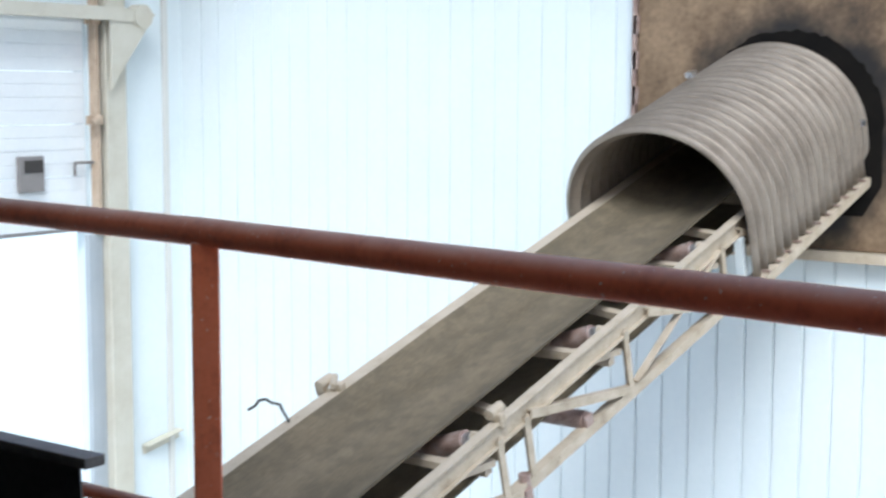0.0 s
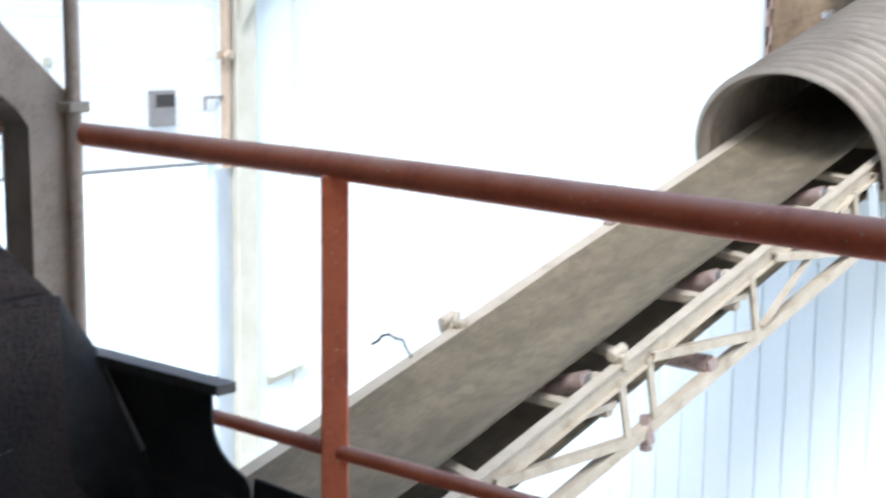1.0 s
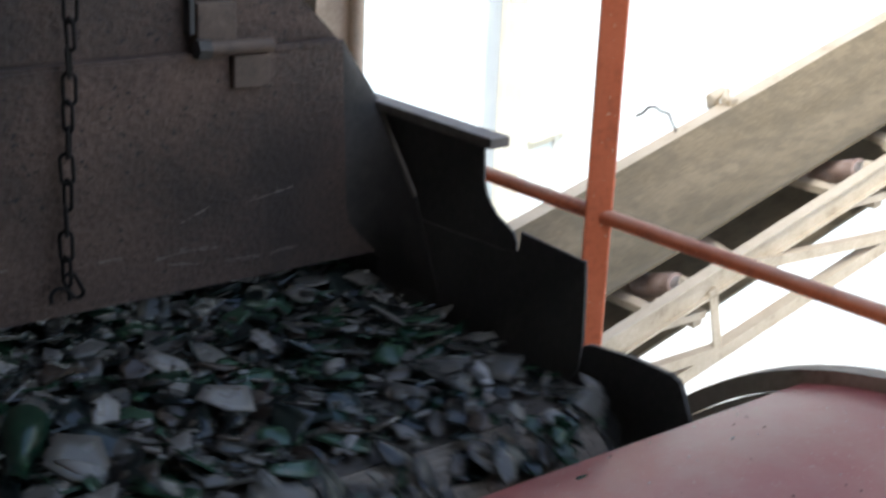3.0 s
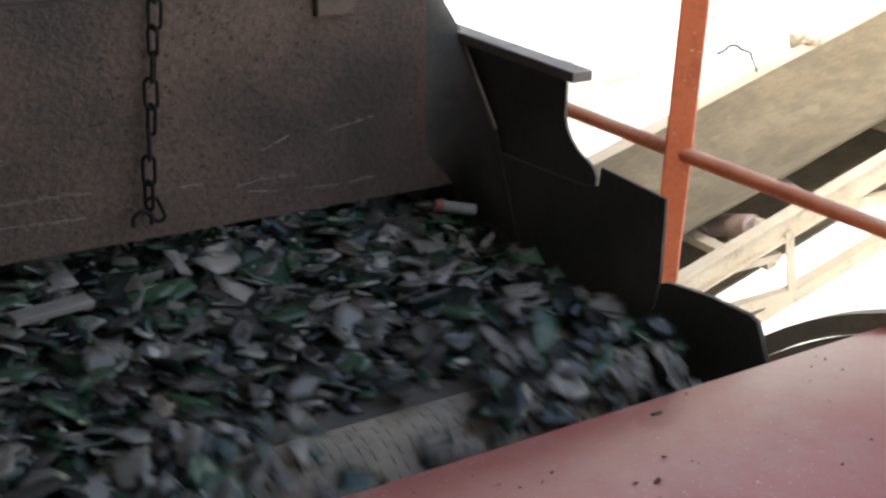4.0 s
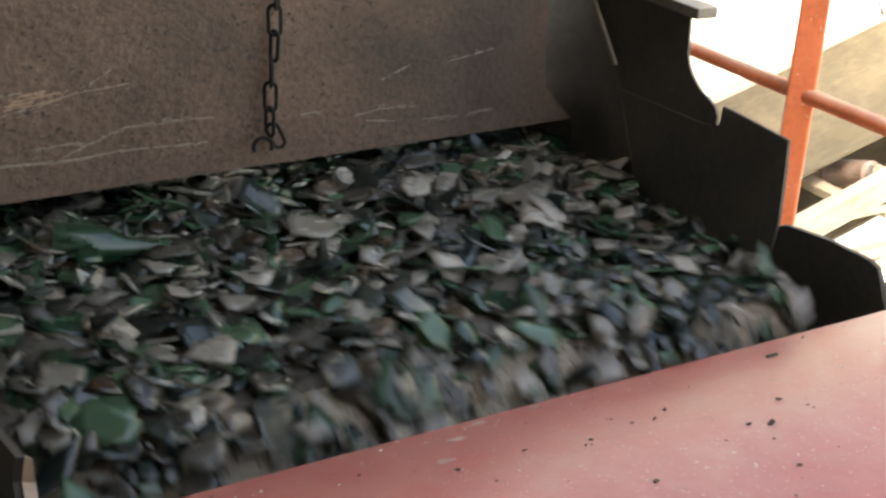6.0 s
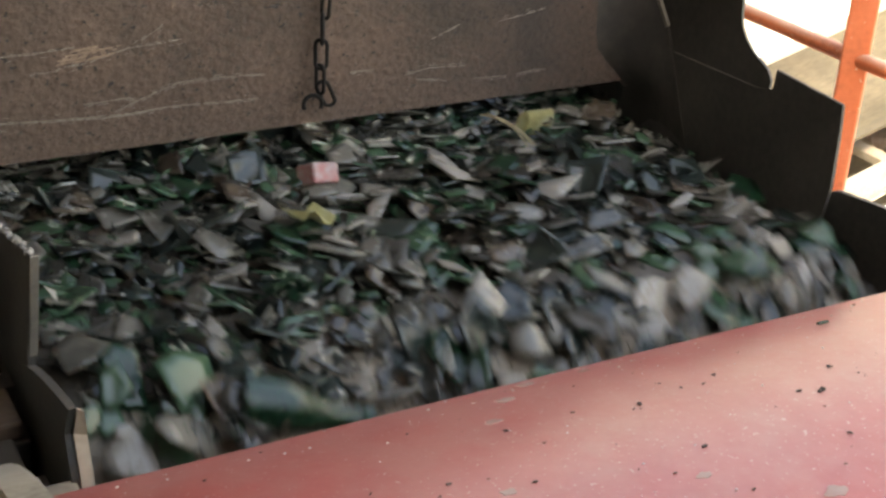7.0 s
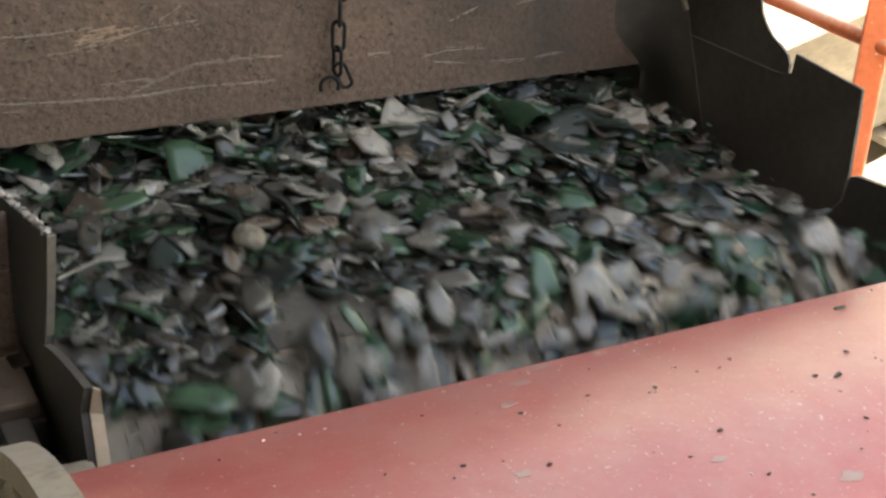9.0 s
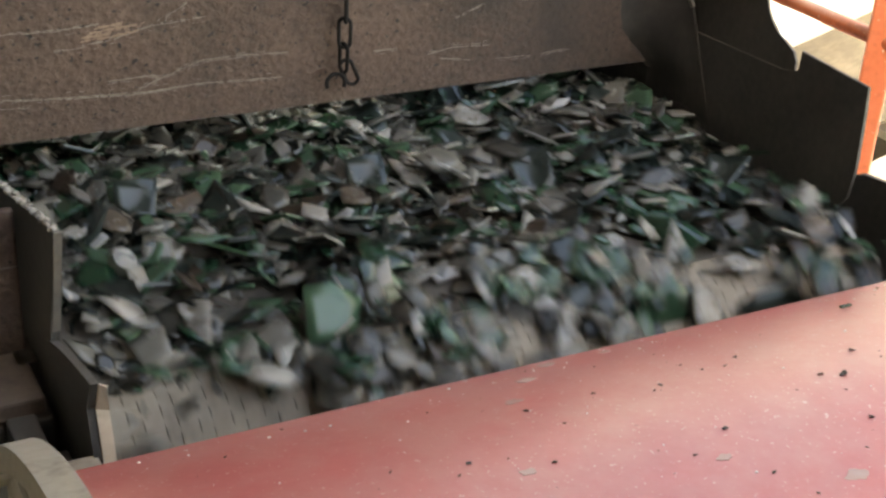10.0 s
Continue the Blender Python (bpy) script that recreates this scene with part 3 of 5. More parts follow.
def arch_hood():
    """Corrugated half-pipe over the belt where it enters the building."""
    h = thing("arch_hood", CONV)
    tagged(h, "corrugated galvanised half-round hood over the conveyor", "conveyor hood")
    rows = []
    R, cy, cz, s0, s1 = 0.63, -0.03, -0.05, 2.10, 4.02
    n = 25 * 8
    for i in range(n + 1):
        s = s0 + (s1 - s0) * i / n
        wave = 0.036 * math.sin(2 * math.pi * (s - s0) / 0.116)
        ring = []
        for r in (R + wave, R + wave - 0.005):
            arc = [(s, cy + r, -0.14)]
            for k in range(29):
                a = math.pi * k / 28
                arc.append((s, cy + r * math.cos(a), cz + (r - 0.045) * math.sin(a)))
            arc += [(s, cy - r, -0.22), (s, cy - r, -0.38)]
            ring += arc if r == R + wave else arc[::-1]
        rows.append(ring)
    bm = bmesh.new()
    vs = [[bm.verts.new(p) for p in ring] for ring in rows]
    m = len(vs[0])
    for a, b in zip(vs, vs[1:]):
        for k in range(m):
            bm.faces.new((a[k], a[(k + 1) % m], b[(k + 1) % m], b[k]))
    for ring in (vs[0], vs[-1]):
        for k in range(m // 2 - 1):
            bm.faces.new((ring[k], ring[k + 1], ring[m - 2 - k], ring[m - 1 - k]))
    part("sheet", bm, M_HOOD, h, smooth=2)
    part("rail", add_bar(bmesh.new(), (s0 - 0.05, cy - R - 0.01, -0.43), (s1, cy - R - 0.01, -0.43), 0.09, 0.06), M_CREAM, h, "rusty cream base rail")
    part("rail", add_bar(bmesh.new(), (s0, cy + R - 0.05, -0.10), (s1, cy + R - 0.05, -0.10), 0.06, 0.05), M_CREAM, h)
    part("leg", box((2.10, -0.60, -0.40), (2.15, -0.55, -0.14)), M_WHITE, h, "white painted leg")
    for k in range(12):
        s = s0 + 0.11 + 0.16 * k
        part("bolt", tube((s, cy - R - 0.06, -0.385), (s, cy - R - 0.005, -0.385), 0.008, 8), M_RUST, h)
    for s, a in ((3.35, 62), (3.9, 175)):
        y, z = cy + 0.65 * math.cos(radians(a)), cz + 0.65 * math.sin(radians(a))
        part("bolt", box((s - 0.03, y - 0.03, z - 0.02), (s + 0.03, y + 0.03, z + 0.02), 0.006), M_STEEL, h)
    return h


arch_hood()

# black sheet painted in for the unlit tunnel mouth behind the hood, no hole
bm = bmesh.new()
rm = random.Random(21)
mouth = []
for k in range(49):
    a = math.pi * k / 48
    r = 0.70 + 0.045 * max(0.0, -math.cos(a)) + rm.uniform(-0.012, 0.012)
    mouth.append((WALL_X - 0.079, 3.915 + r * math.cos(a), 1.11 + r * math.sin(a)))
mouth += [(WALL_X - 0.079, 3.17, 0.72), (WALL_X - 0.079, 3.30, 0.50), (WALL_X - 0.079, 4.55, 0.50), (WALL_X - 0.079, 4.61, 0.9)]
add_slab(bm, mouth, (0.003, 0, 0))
structure("tunnel_mouth", bm, M_MOUTH, "black sheet standing in for the unlit opening round the hood", "opening")

# ---------------------------------------------------------------- railing
TOP = [(1.60, -0.06, 1.107), (1.685, 0.533, 1.107), (1.76, 1.006, 1.107), (1.835, 1.475, 1.107), (1.895, 1.84, 1.107), (1.974, 2.528, 1.107), (2.07, 3.3, 1.107), (2.26, 4.9, 1.107)]


def railing():
    r = thing("railing", pose(1.895, 1.84, 0))
    tagged(r, "dusty orange-red tubular steel guard railing on the platform", "railing")
    sh = Vector((1.895, 1.84, 0))

    def pipe(name, pts, rad):
        bm = bmesh.new()
        rings = []
        for i, p in enumerate(pts):
            p = Vector(p) - sh
            q0, q1 = Vector(pts[max(i - 1, 0)]), Vector(pts[min(i + 1, len(pts) - 1)])
            x = (q1 - q0).normalized()
            y = Vector((0, 0, 1)).cross(x).normalized()
            z = x.cross(y)
            rings.append([bm.verts.new(p + rad * (math.cos(a) * y + math.sin(a) * z)) for a in [2 * math.pi * k / 24 for k in range(24)]])
        for a, b in zip(rings, rings[1:]):
            for k in range(24):
                bm.faces.new((a[k], a[(k + 1) % 24], b[(k + 1) % 24], b[k]))
        bm.faces.new(rings[0])
        bm.faces.new(rings[-1][::-1])
        return part(name, bm, M_RAIL, r, smooth=True)

    pipe("top_rail", TOP, 0.0265)
    pipe("mid_rail", [(1.925, -0.06, 0.57), (1.91, 1.0, 0.57), (1.895, 1.84, 0.57), (1.89, 4.9, 0.57)], 0.0150)
    post = part("post", add_box(bmesh.new(), (-0.0255, -0.021, 0), (0.0255, 0.021, 1.09), Matrix.Rotation(radians(-45), 4, "Z"), 0.004), M_RAIL, r)
    part("foot_plate", box((-0.07, -0.07, 0.002), (0.07, 0.07, 0.012)), M_RAIL, post)
    post = part("post", tube((-0.245, -1.845, 0.0), (-0.245, -1.845, 1.09), 0.0245, 28), M_RAIL, r, smooth=True)
    post = part("post", tube((0.345, 2.96, 0.0), (0.345, 2.96, 1.09), 0.0245, 28), M_RAIL, r, smooth=True)


railing()

# ---------------------------------------------------------------- platform; unseen roof and walls added round the camera to shape its light
bm = box((-2.2, -1.7, -0.12), (2.15, 0.1, 0.0))
add_box(bm, (-2.2, 0.1, -0.12), (0.05, 5.4, 0.0))
add_box(bm, (1.62, 0.1, -0.12), (2.15, 5.4, 0.0))
add_box(bm, (0.05, 2.2, -0.12), (1.62, 5.4, 0.0))
structure("floor", bm, M_FLOOR, "grey steel platform deck", "floor")
# out of view: blocks the sky over the feeder except at the right front
bm = box((-2.4, 2.5, 3.3), (2.05, 5.6, 3.4))
add_box(bm, (-2.4, 1.25, 3.3), (1.5, 2.5, 3.4))
add_box(bm, (-2.4, -1.9, 3.3), (0.6, 1.25, 3.4))
structure("ceiling", bm, M_RUSTROOF, "unseen dark roof added over the platform, left open where light should enter", "ceiling")
# out of view: opening kept to the right so that light comes from there
bm = box((-2.4, -1.9, GROUND), (2.05, -1.7, 0.0))
add_box(bm, (-2.4, -1.9, 2.4), (0.6, -1.7, 3.3))
add_box(bm, (-2.4, -1.9, 0.0), (0.75, -1.7, 2.4))
structure("wall_south", bm, M_ROOF, "unseen grey wall added behind the camera, its opening placed for the light", "wall")
# out of view: pale enough to bounce light onto faces that look west
structure("wall_west", box((-2.4, -1.7, GROUND), (-2.2, 5.6, 3.3)), M_ROOF, "unseen plain partition added on the left, grey to bounce light", "wall")
structure("wall_back", box((-2.2, 5.4, GROUND), (1.2, 5.6, 3.3)), M_ROOF, "unseen plain partition added behind the hopper", "wall")


def column():
    c = thing("steel_column", pose(1.88, 2.78, 0))
    tagged(c, "dusty beige steel column with a haunched knee brace", "column")
    bm = bmesh.new()
    add_slab(bm, [(-0.002, 0, 0.0), (0.098, 0, 0.0), (0.098, 0, 1.204), (-0.07, 0, 1.36), (-0.52, 0, 1.80), (-0.60, 0, 1.72), (-0.15, 0, 1.262), (-0.03, 0, 1.17), (-0.002, 0, 1.13)], (0, 0.11, 0))
    bmesh.ops.bevel(bm, geom=list(bm.edges), offset=0.004, segments=2, affect="EDGES")
    part("stanchion", bm, M_COLUMN, c)
    bm = tube((0.098, -0.022, 0.0), (0.098, -0.022, 3.3), 0.0175, 16)
    pipe = part("conduit", bm, M_COLUMN, c, "grey-beige conduit pipe", smooth=True)
    for z in (0.55, 1.17):
        part("clip", box((0.070, -0.047, z - 0.012), (0.127, 0.003, z + 0.012), 0.004), M_CREAM, pipe)


column()

# ---------------------------------------------------------------- hopper and feeder
SK_R, SK_L = 1.33, 0.285
PL_Y, PL_Z, SEAM = 1.76, 0.622, 0.962


LUG0, LUG1 = 1.003, 1.112


def hopper():
    h = thing("hopper", pose(0, PL_Y, 0))
    tagged(h, "brown scuffed steel hopper front above the feeder belt", "hopper")
    # lower plate, a little dished towards its side
    rows = []
    for i in range(13):
        z = PL_Z + (SEAM - PL_Z) * i / 12
        row = []
        xr = 1.262 + 0.075 * max(0.0, (0.70 - z) / 0.08) ** 2 - 0.016 * (z - PL_Z) / 0.34
        for j in range(25):
            x = -0.55 + (xr + 0.55) * j / 24
            row.append((x, -0.010 * math.sin(2.1 * x + 0.5) * (z - PL_Z) / 0.34, z))
        rows.append(row)
    part("lower_plate", sheet(rows, (0, 0.012, 0)), M_PLATE, h, "scuffed brown wear plate with scratches")
    bm = bmesh.new()
    add_slab(bm, [(-0.55, 0.014, SEAM + 0.004), (1.246, 0.014, SEAM + 0.004), (0.34, 0.014, 1.87), (-0.55, 0.014, 1.87)], (0, 0.012, 0))
    part("upper_plate", bm, M_PLATE, h, "brown plate with a sloping edge")
    bm = bmesh.new()
    add_box(bm, (-0.55, -0.004, SEAM - 0.006), (1.24, 0.014, SEAM + 0.006), None, 0.003)
    part("seam_strip", bm, M_PLATE, h)
    # hinge lug on the seam: two welded blocks and the pin between them
    lug = part("lug", box((LUG0 - 0.004, -0.010, SEAM + 0.016), (LUG0 + 0.058, 0.012, SEAM + 0.074), 0.003), M_LUG, h, "welded brown hinge lug")
    bm = tube((LUG0 - 0.004, -0.018, SEAM + 0.012), (LUG1, -0.018, SEAM + 0.010), 0.0105, 16)
    part("hinge_pin", bm, M_LUG, lug, "dusty hinge pin", smooth=True)
    part("nut", tube((LUG0 - 0.012, -0.018, SEAM + 0.013), (LUG0 + 0.008, -0.018, SEAM + 0.0125), 0.0145, 6), M_DARK, lug)
    part("lower_block", box((LUG1 - 0.060, -0.016, SEAM - 0.050), (LUG1, -0.001, SEAM - 0.002), 0.003), M_LUG, lug)
    # dark strip standing in for the dark gap left of the upper block
    part("gusset", box((LUG0 - 0.014, -0.006, SEAM + 0.030), (LUG0 - 0.005, 0.012, SEAM + 0.080), 0.002), M_DARK, lug)
    # bent side wall that joins the front to the skirt
    rows = []
    for i in range(17):
        z = 0.56 + (0.963 - 0.56) * i / 16
        xp = 1.262 + 0.075 * min(1.0, max(0.0, (0.70 - z) / 0.08)) ** 2 - 0.016 * max(0.0, z - PL_Z) / 0.34
        xw = 1.318 + (0.868 - z) * 0.04 if z < 0.868 else 1.318 - (z - 0.868) * 0.74
        yf = 0.012 if z > 0.868 else 0.012 - 0.099 * (0.868 - z) / 0.133 if z > 0.735 else -0.087 - 0.073 * (0.735 - z) / 0.175
        row = []
        for j in range(9):
            u = j / 8
            w0, w1, w2 = (1 - u) ** 2, 2 * u * (1 - u), u * u
            row.append((w0 * (xp - 0.012) + w1 * (0.7 * xw + 0.3 * xp) + w2 * xw, w0 * 0.006 + w1 * -0.006 + w2 * yf, z))
        rows.append(row)
    part("side_wall", sheet(rows, (0.007, 0.004, 0)), M_SIDE, h, "dark bent side plate", smooth=True)
    bm = bmesh.new()
    add_bar(bm, (1.318, 0.012, 0.868), (1.324, -0.088, 0.734), 0.006, 0.006)
    part("edge_strip", bm, M_BEAM, h, "pale worn plate edge")
    # the remaining walls of the bin
    bm = bmesh.new()
    add_slab(bm, [(1.232, 0.03, 0.965), (0.33, 0.03, 1.867), (0.33, 2.9, 1.867), (1.232, 2.9, 0.965)], (-0.008, 0, -0.008))
    part("bin_wall", bm, M_DARK, h)
    for lo, hi in (((1.345, 0.12, 0.62), (1.355, 2.9, 0.84)), ((-0.55, 2.9, 0.62), (1.20, 2.912, 1.0)), ((-0.562, 0.02, 0.62), (-0.55, 2.9, 1.87))):
        part("bin_wall", box(lo, hi), M_DARK, h)
    # unseen lid added to keep daylight out of the bin
    part("bin_light_stop", box((-0.55, 0.03, 1.872), (0.33, 2.9, 1.88)), M_DARK, h)
    rs = random.Random(8)
    for line, tone in [(q, M_SCRATCH) for q in SCRATCHES] + [(q, M_SCRAPE) for q in SCRAPES]:
        bm = bmesh.new()
        for strand, skip, wide in ((0.0, 0.10, 1.0), (rs.uniform(-0.004, 0.004), 0.55, 0.6), (rs.uniform(-0.007, 0.007), 0.7, 0.5)):
            for (x0, z0), (x1, z1) in zip(line, line[1:]):
                n = max(3, int(abs(x1 - x0) / 0.005))
                for k in range(n):
                    if rs.random() < skip:
                        continue
                    w = wide * rs.uniform(0.0002, 0.0009) * (2.2 if tone is M_SCRAPE else 1.0)
                    q = []
                    for u in (k / n, (k + 1.3) / n):
                        x, z = x0 + (x1 - x0) * u, z0 + (z1 - z0) * u + strand + rs.uniform(-0.0006, 0.0006)
                        q.append((x, -0.010 * math.sin(2.1 * x + 0.5) * (z - PL_Z) / 0.34 - 0.0004, z))
                    (xa, ya, za), (xb, yb, zb) = q
                    add_slab(bm, [(xa, ya, za - w), (xb, yb, zb - w * 0.5), (xb, yb, zb + w * 0.5), (xa, ya, za + w)], (0, 0.003, 0))
        tagged(part("scratch", bm, tone, h, "pale broken scratch worn into the plate"), kind="stuff")
    # crumbs of dirt stuck to the plate, thickest along its lower edge and about the chain
    bm = bmesh.new()
    for k in range(620):
        x = rs.uniform(0.25, 1.22)
        z = PL_Z + 0.006 + abs(rs.gauss(0, 0.045))
        if k % 4 == 0:
            x, z = rs.gauss(0.62, 0.07), rs.gauss(0.735, 0.022)
        if k % 9 == 0:
            x, z = rs.uniform(0.3, 1.22), rs.uniform(PL_Z, SEAM - 0.02)
        if not PL_Z < z < SEAM:
            continue
        r = rs.choice((0.0007, 0.0009, 0.0012, 0.0018))
        y = -0.010 * math.sin(2.1 * x + 0.5) * (z - PL_Z) / 0.34
        m = Matrix.Translation((x, y, z)) @ Matrix.Diagonal((rs.uniform(0.7, 1.4), 0.5, rs.uniform(0.7, 1.6), 1))
        bmesh.ops.create_icosphere(bm, subdivisions=1, radius=r, matrix=m)
    tagged(part("dirt", bm, M_DEBRIS, h, "dark crumbs of dirt stuck to the plate"), kind="stuff")
    return h


SCRATCHES = [
    [(0.30, 0.684), (0.348, 0.680), (0.40, 0.676), (0.454, 0.673), (0.527, 0.670), (0.588, 0.673), (0.64, 0.671), (0.708, 0.668)],
    [(0.348, 0.679), (0.42, 0.673), (0.50, 0.668), (0.56, 0.671)], [(0.30, 0.672), (0.37, 0.667)],
    [(0.51, 0.676), (0.528, 0.682), (0.566, 0.696), (0.597, 0.705), (0.644, 0.706), (0.716, 0.703)],
    [(0.404, 0.737), (0.436, 0.739), (0.486, 0.748), (0.531, 0.759), (0.60, 0.764)], [(0.33, 0.766), (0.409, 0.764), (0.46, 0.768)],
    [(0.47, 0.690), (0.52, 0.692), (0.55, 0.690)], [(0.95, 0.668), (1.0, 0.660)], [(1.044, 0.657), (1.102, 0.655)],
    [(1.12, 0.655), (1.151, 0.659), (1.17, 0.657)], [(0.537, 0.762), (0.575, 0.784)], [(0.972, 0.726), (1.016, 0.743)],
    [(1.08, 0.74), (1.16, 0.752)], [(0.845, 0.690), (0.88, 0.690)], [(0.93, 0.676), (0.97, 0.682), (1.03, 0.679)],
]
SCRAPES = [[(0.44, 0.752), (0.475, 0.754)], [(0.45, 0.757), (0.50, 0.762)], [(0.462, 0.748), (0.512, 0.755)], [(0.455, 0.763), (0.49, 0.766)], [(0.468, 0.759), (0.520, 0.764)], [(0.438, 0.747), (0.470, 0.750)]]
hopper()


def chain():
    c = thing("chain", pose(0.787, 1.736, 0.664))
    tagged(c, "black steel link chain hanging down the hopper plate", "chain")
    rad, half, wid = 0.0028, 0.0120, 0.0083
    bm = bmesh.new()
    path = []
    for k in range(20):
        a = 2 * math.pi * k / 20
        path.append(Vector((wid * math.cos(a), 0, wid * math.sin(a) + (half if math.sin(a) >= 0 else -half))))
    rings = []
    for i, p in enumerate(path):
        x = (path[(i + 1) % 20] - path[i - 1]).normalized()
        y = Vector((0, 1, 0))
        z = x.cross(y)
        rings.append([bm.verts.new(p + rad * (math.cos(b) * y + math.sin(b) * z)) for b in [2 * math.pi * k / 8 for k in range(8)]])
    for i in range(20):
        a, b = rings[i], rings[(i + 1) % 20]
        for k in range(8):
            bm.faces.new((a[k], a[(k + 1) % 8], b[(k + 1) % 8], b[k]))
    first = part("link", bm, M_CHAIN, c, smooth=2)
    me = first.data
    z, step = 0.030, 0.0352
    first.location = (0.002, 0, z)
    first.rotation_euler = (0, 0, radians(-75))
    rnd = random.Random(4)
    for k in range(1, 26):
        o = new("link", me)
        o.parent = c
        o.location = (rnd.uniform(-0.0015, 0.0015) + 0.058 * (z + step * k), 0, z + step * k)
        o.rotation_euler = (rnd.uniform(-0.06, 0.06), rnd.uniform(-0.05, 0.05), radians((-75, -32, 58)[k % 3]) + rnd.uniform(-0.12, 0.12))
    # the last link leans over and an open shackle hangs in it
    o = new("link", me)
    o.parent = c
    o.location = (0.009, -0.004, 0.010)
    o.rotation_euler = (0.2, radians(-24), radians(-18))
    bm = bmesh.new()
    bow = [Vector((-0.012 + 0.0135 * math.cos(radians(a)), -0.008 + 0.002 * math.sin(radians(a)), -0.002 + 0.0125 * math.sin(radians(a)))) for a in range(205, -46, -14)]
    for q0, q1 in zip(bow, bow[1:]):
        add_tube(bm, q0, q1, 0.0030, 8)
    part("shackle", bm, M_CHAIN, c, "open dusty shackle", smooth=2)
    part("hook", tube((0.054, 0.004, 0.93), (0.054, 0.03, 0.93), 0.012, 10), M_CHAIN, c)


chain()


def side_beam(x, sgn, name):
    b = thing("side_beam", pose(x, 1.5, 0.86))
    tagged(b, "dark steel beam with coped end and dust on its flange", "beam")
    web = [(1.529, 0.838), (1.526, 0.792), (1.520, 0.776), (1.509, 0.762), (1.492, 0.749), (1.472, 0.741), (1.457, 0.734), (1.449, 0.722), (1.449, 0.69), (2.7, 0.60), (2.7, 0.852), (1.529, 0.852)]
    bm = bmesh.new()
    add_slab(bm, [(0, y - 1.5, z - 0.86) for y, z in web], (0.004 * sgn, 0, 0))
    part("web", bm, M_DARK, b)
    lo, hi = sorted((-0.022 * sgn, 0.014 * sgn))
    part("flange", box((lo, -0.010, -0.010), (hi, 1.2, 0.006), 0.002), M_BEAM, b, "dusty top flange, toned paler for the light on it")
    return b


side_beam(SK_R + 0.004, 1, "right")
side_beam(SK_L - 0.03, -1, "left")


def skirt(x, sgn, lean, plate, flare, guide_out):
    """A feeder side plate with its flared guide at the lip; plate and flare are outlines in y and z."""
    s = thing("feeder_skirt", pose(x, 1.3, 0.73))
    tagged(s, "dark worn steel side skirt at the feeder mouth", "skirt plate")
    bm = bmesh.new()
    add_slab(bm, [(lean * (y - 1.3), y - 1.3, z - 0.73) for y, z in plate], ((0.005 if sgn > 0 else 0.009) * sgn, 0, 0))
    bmesh.ops.bevel(bm, geom=list(bm.edges), offset=0.0012, segments=1, affect="EDGES")
    part("plate", bm, M_DARK, s)
    bm = bmesh.new()
    add_slab(bm, [(guide_out, y - 1.3, z - 0.73) for y, z in flare], (0.008 * sgn, 0, 0))
    bmesh.ops.bevel(bm, geom=list(bm.edges), offset=0.001, segments=1, affect="EDGES")
    part("flare", bm, M_DARK, s, "dark rounded guide plate")
    return s


skirt(SK_R, 1, 0.0,
      [(1.437, 0.742), (1.306, 0.736), (1.3035, 0.70), (1.301, 0.622), (1.306, 0.58), (1.33, 0.55), (1.33, 0.50), (2.7, 0.50), (2.7, 0.66), (1.47, 0.705), (1.437, 0.712)],
      [(1.42, 0.540), (1.36, 0.585), (1.298, 0.617), (1.22, 0.626), (1.15, 0.627), (1.135, 0.622), (1.127, 0.606), (1.112, 0.575), (1.095, 0.40), (1.42, 0.40)], 0.012)
near_skirt = skirt(0.297, -1, -0.06,
                   [(1.283, 0.726), (1.305, 0.650), (1.325, 0.595), (1.33, 0.50), (2.7, 0.50), (2.7, 0.62), (1.60, 0.672), (1.44, 0.698)],
                   [(1.45, 0.530), (1.38, 0.562), (1.33, 0.582), (1.29, 0.597), (1.25, 0.609), (1.205, 0.620), (1.175, 0.627), (1.158, 0.630), (1.180, 0.590), (1.168, 0.560), (1.155, 0.520), (1.14, 0.40), (1.45, 0.40)], -0.004)
bm = bmesh.new()
e = [(1.158, 0.630), (1.180, 0.590), (1.168, 0.560), (1.155, 0.520), (1.14, 0.40)]
for (y0, z0), (y1, z1) in zip(e, e[1:]):
    top = 0.0085 if y0 < 1.170 and z0 < 0.6 or y0 > 1.175 else 0.002
    add_slab(bm, [(-0.004, y0 - 1.303, z0 - 0.73), (top, y0 - 1.303, z0 - 0.734), (0.0085, y1 - 1.303, z1 - 0.734), (-0.004, y1 - 1.303, z1 - 0.73)], (0, 0.003, 0))
# lighter paint here stands in for light that falls on the turned edge
part("lip", bm, M_COLUMN, near_skirt, "worn turned edge, in a lighter paint for the light on it")
# thin pale strip laid on the plate's front edge to show it lit
bm = bmesh.new()
for (y0, z0), (y1, z1) in zip([(1.283, 0.726), (1.305, 0.650)], [(1.305, 0.650), (1.325, 0.595)]):
    add_slab(bm, [(-0.0085, y0 - 1.302, z0 - 0.73), (-0.0005, y0 - 1.302, z0 - 0.73), (-0.0005, y1 - 1.302, z1 - 0.73), (-0.0085, y1 - 1.302, z1 - 0.73)], (0, 0.0015, 0))
part("lit_edge", bm, M_BEAM, near_skirt, "pale strip for the lit front edge")
bm = bmesh.new()
rq = random.Random(15)
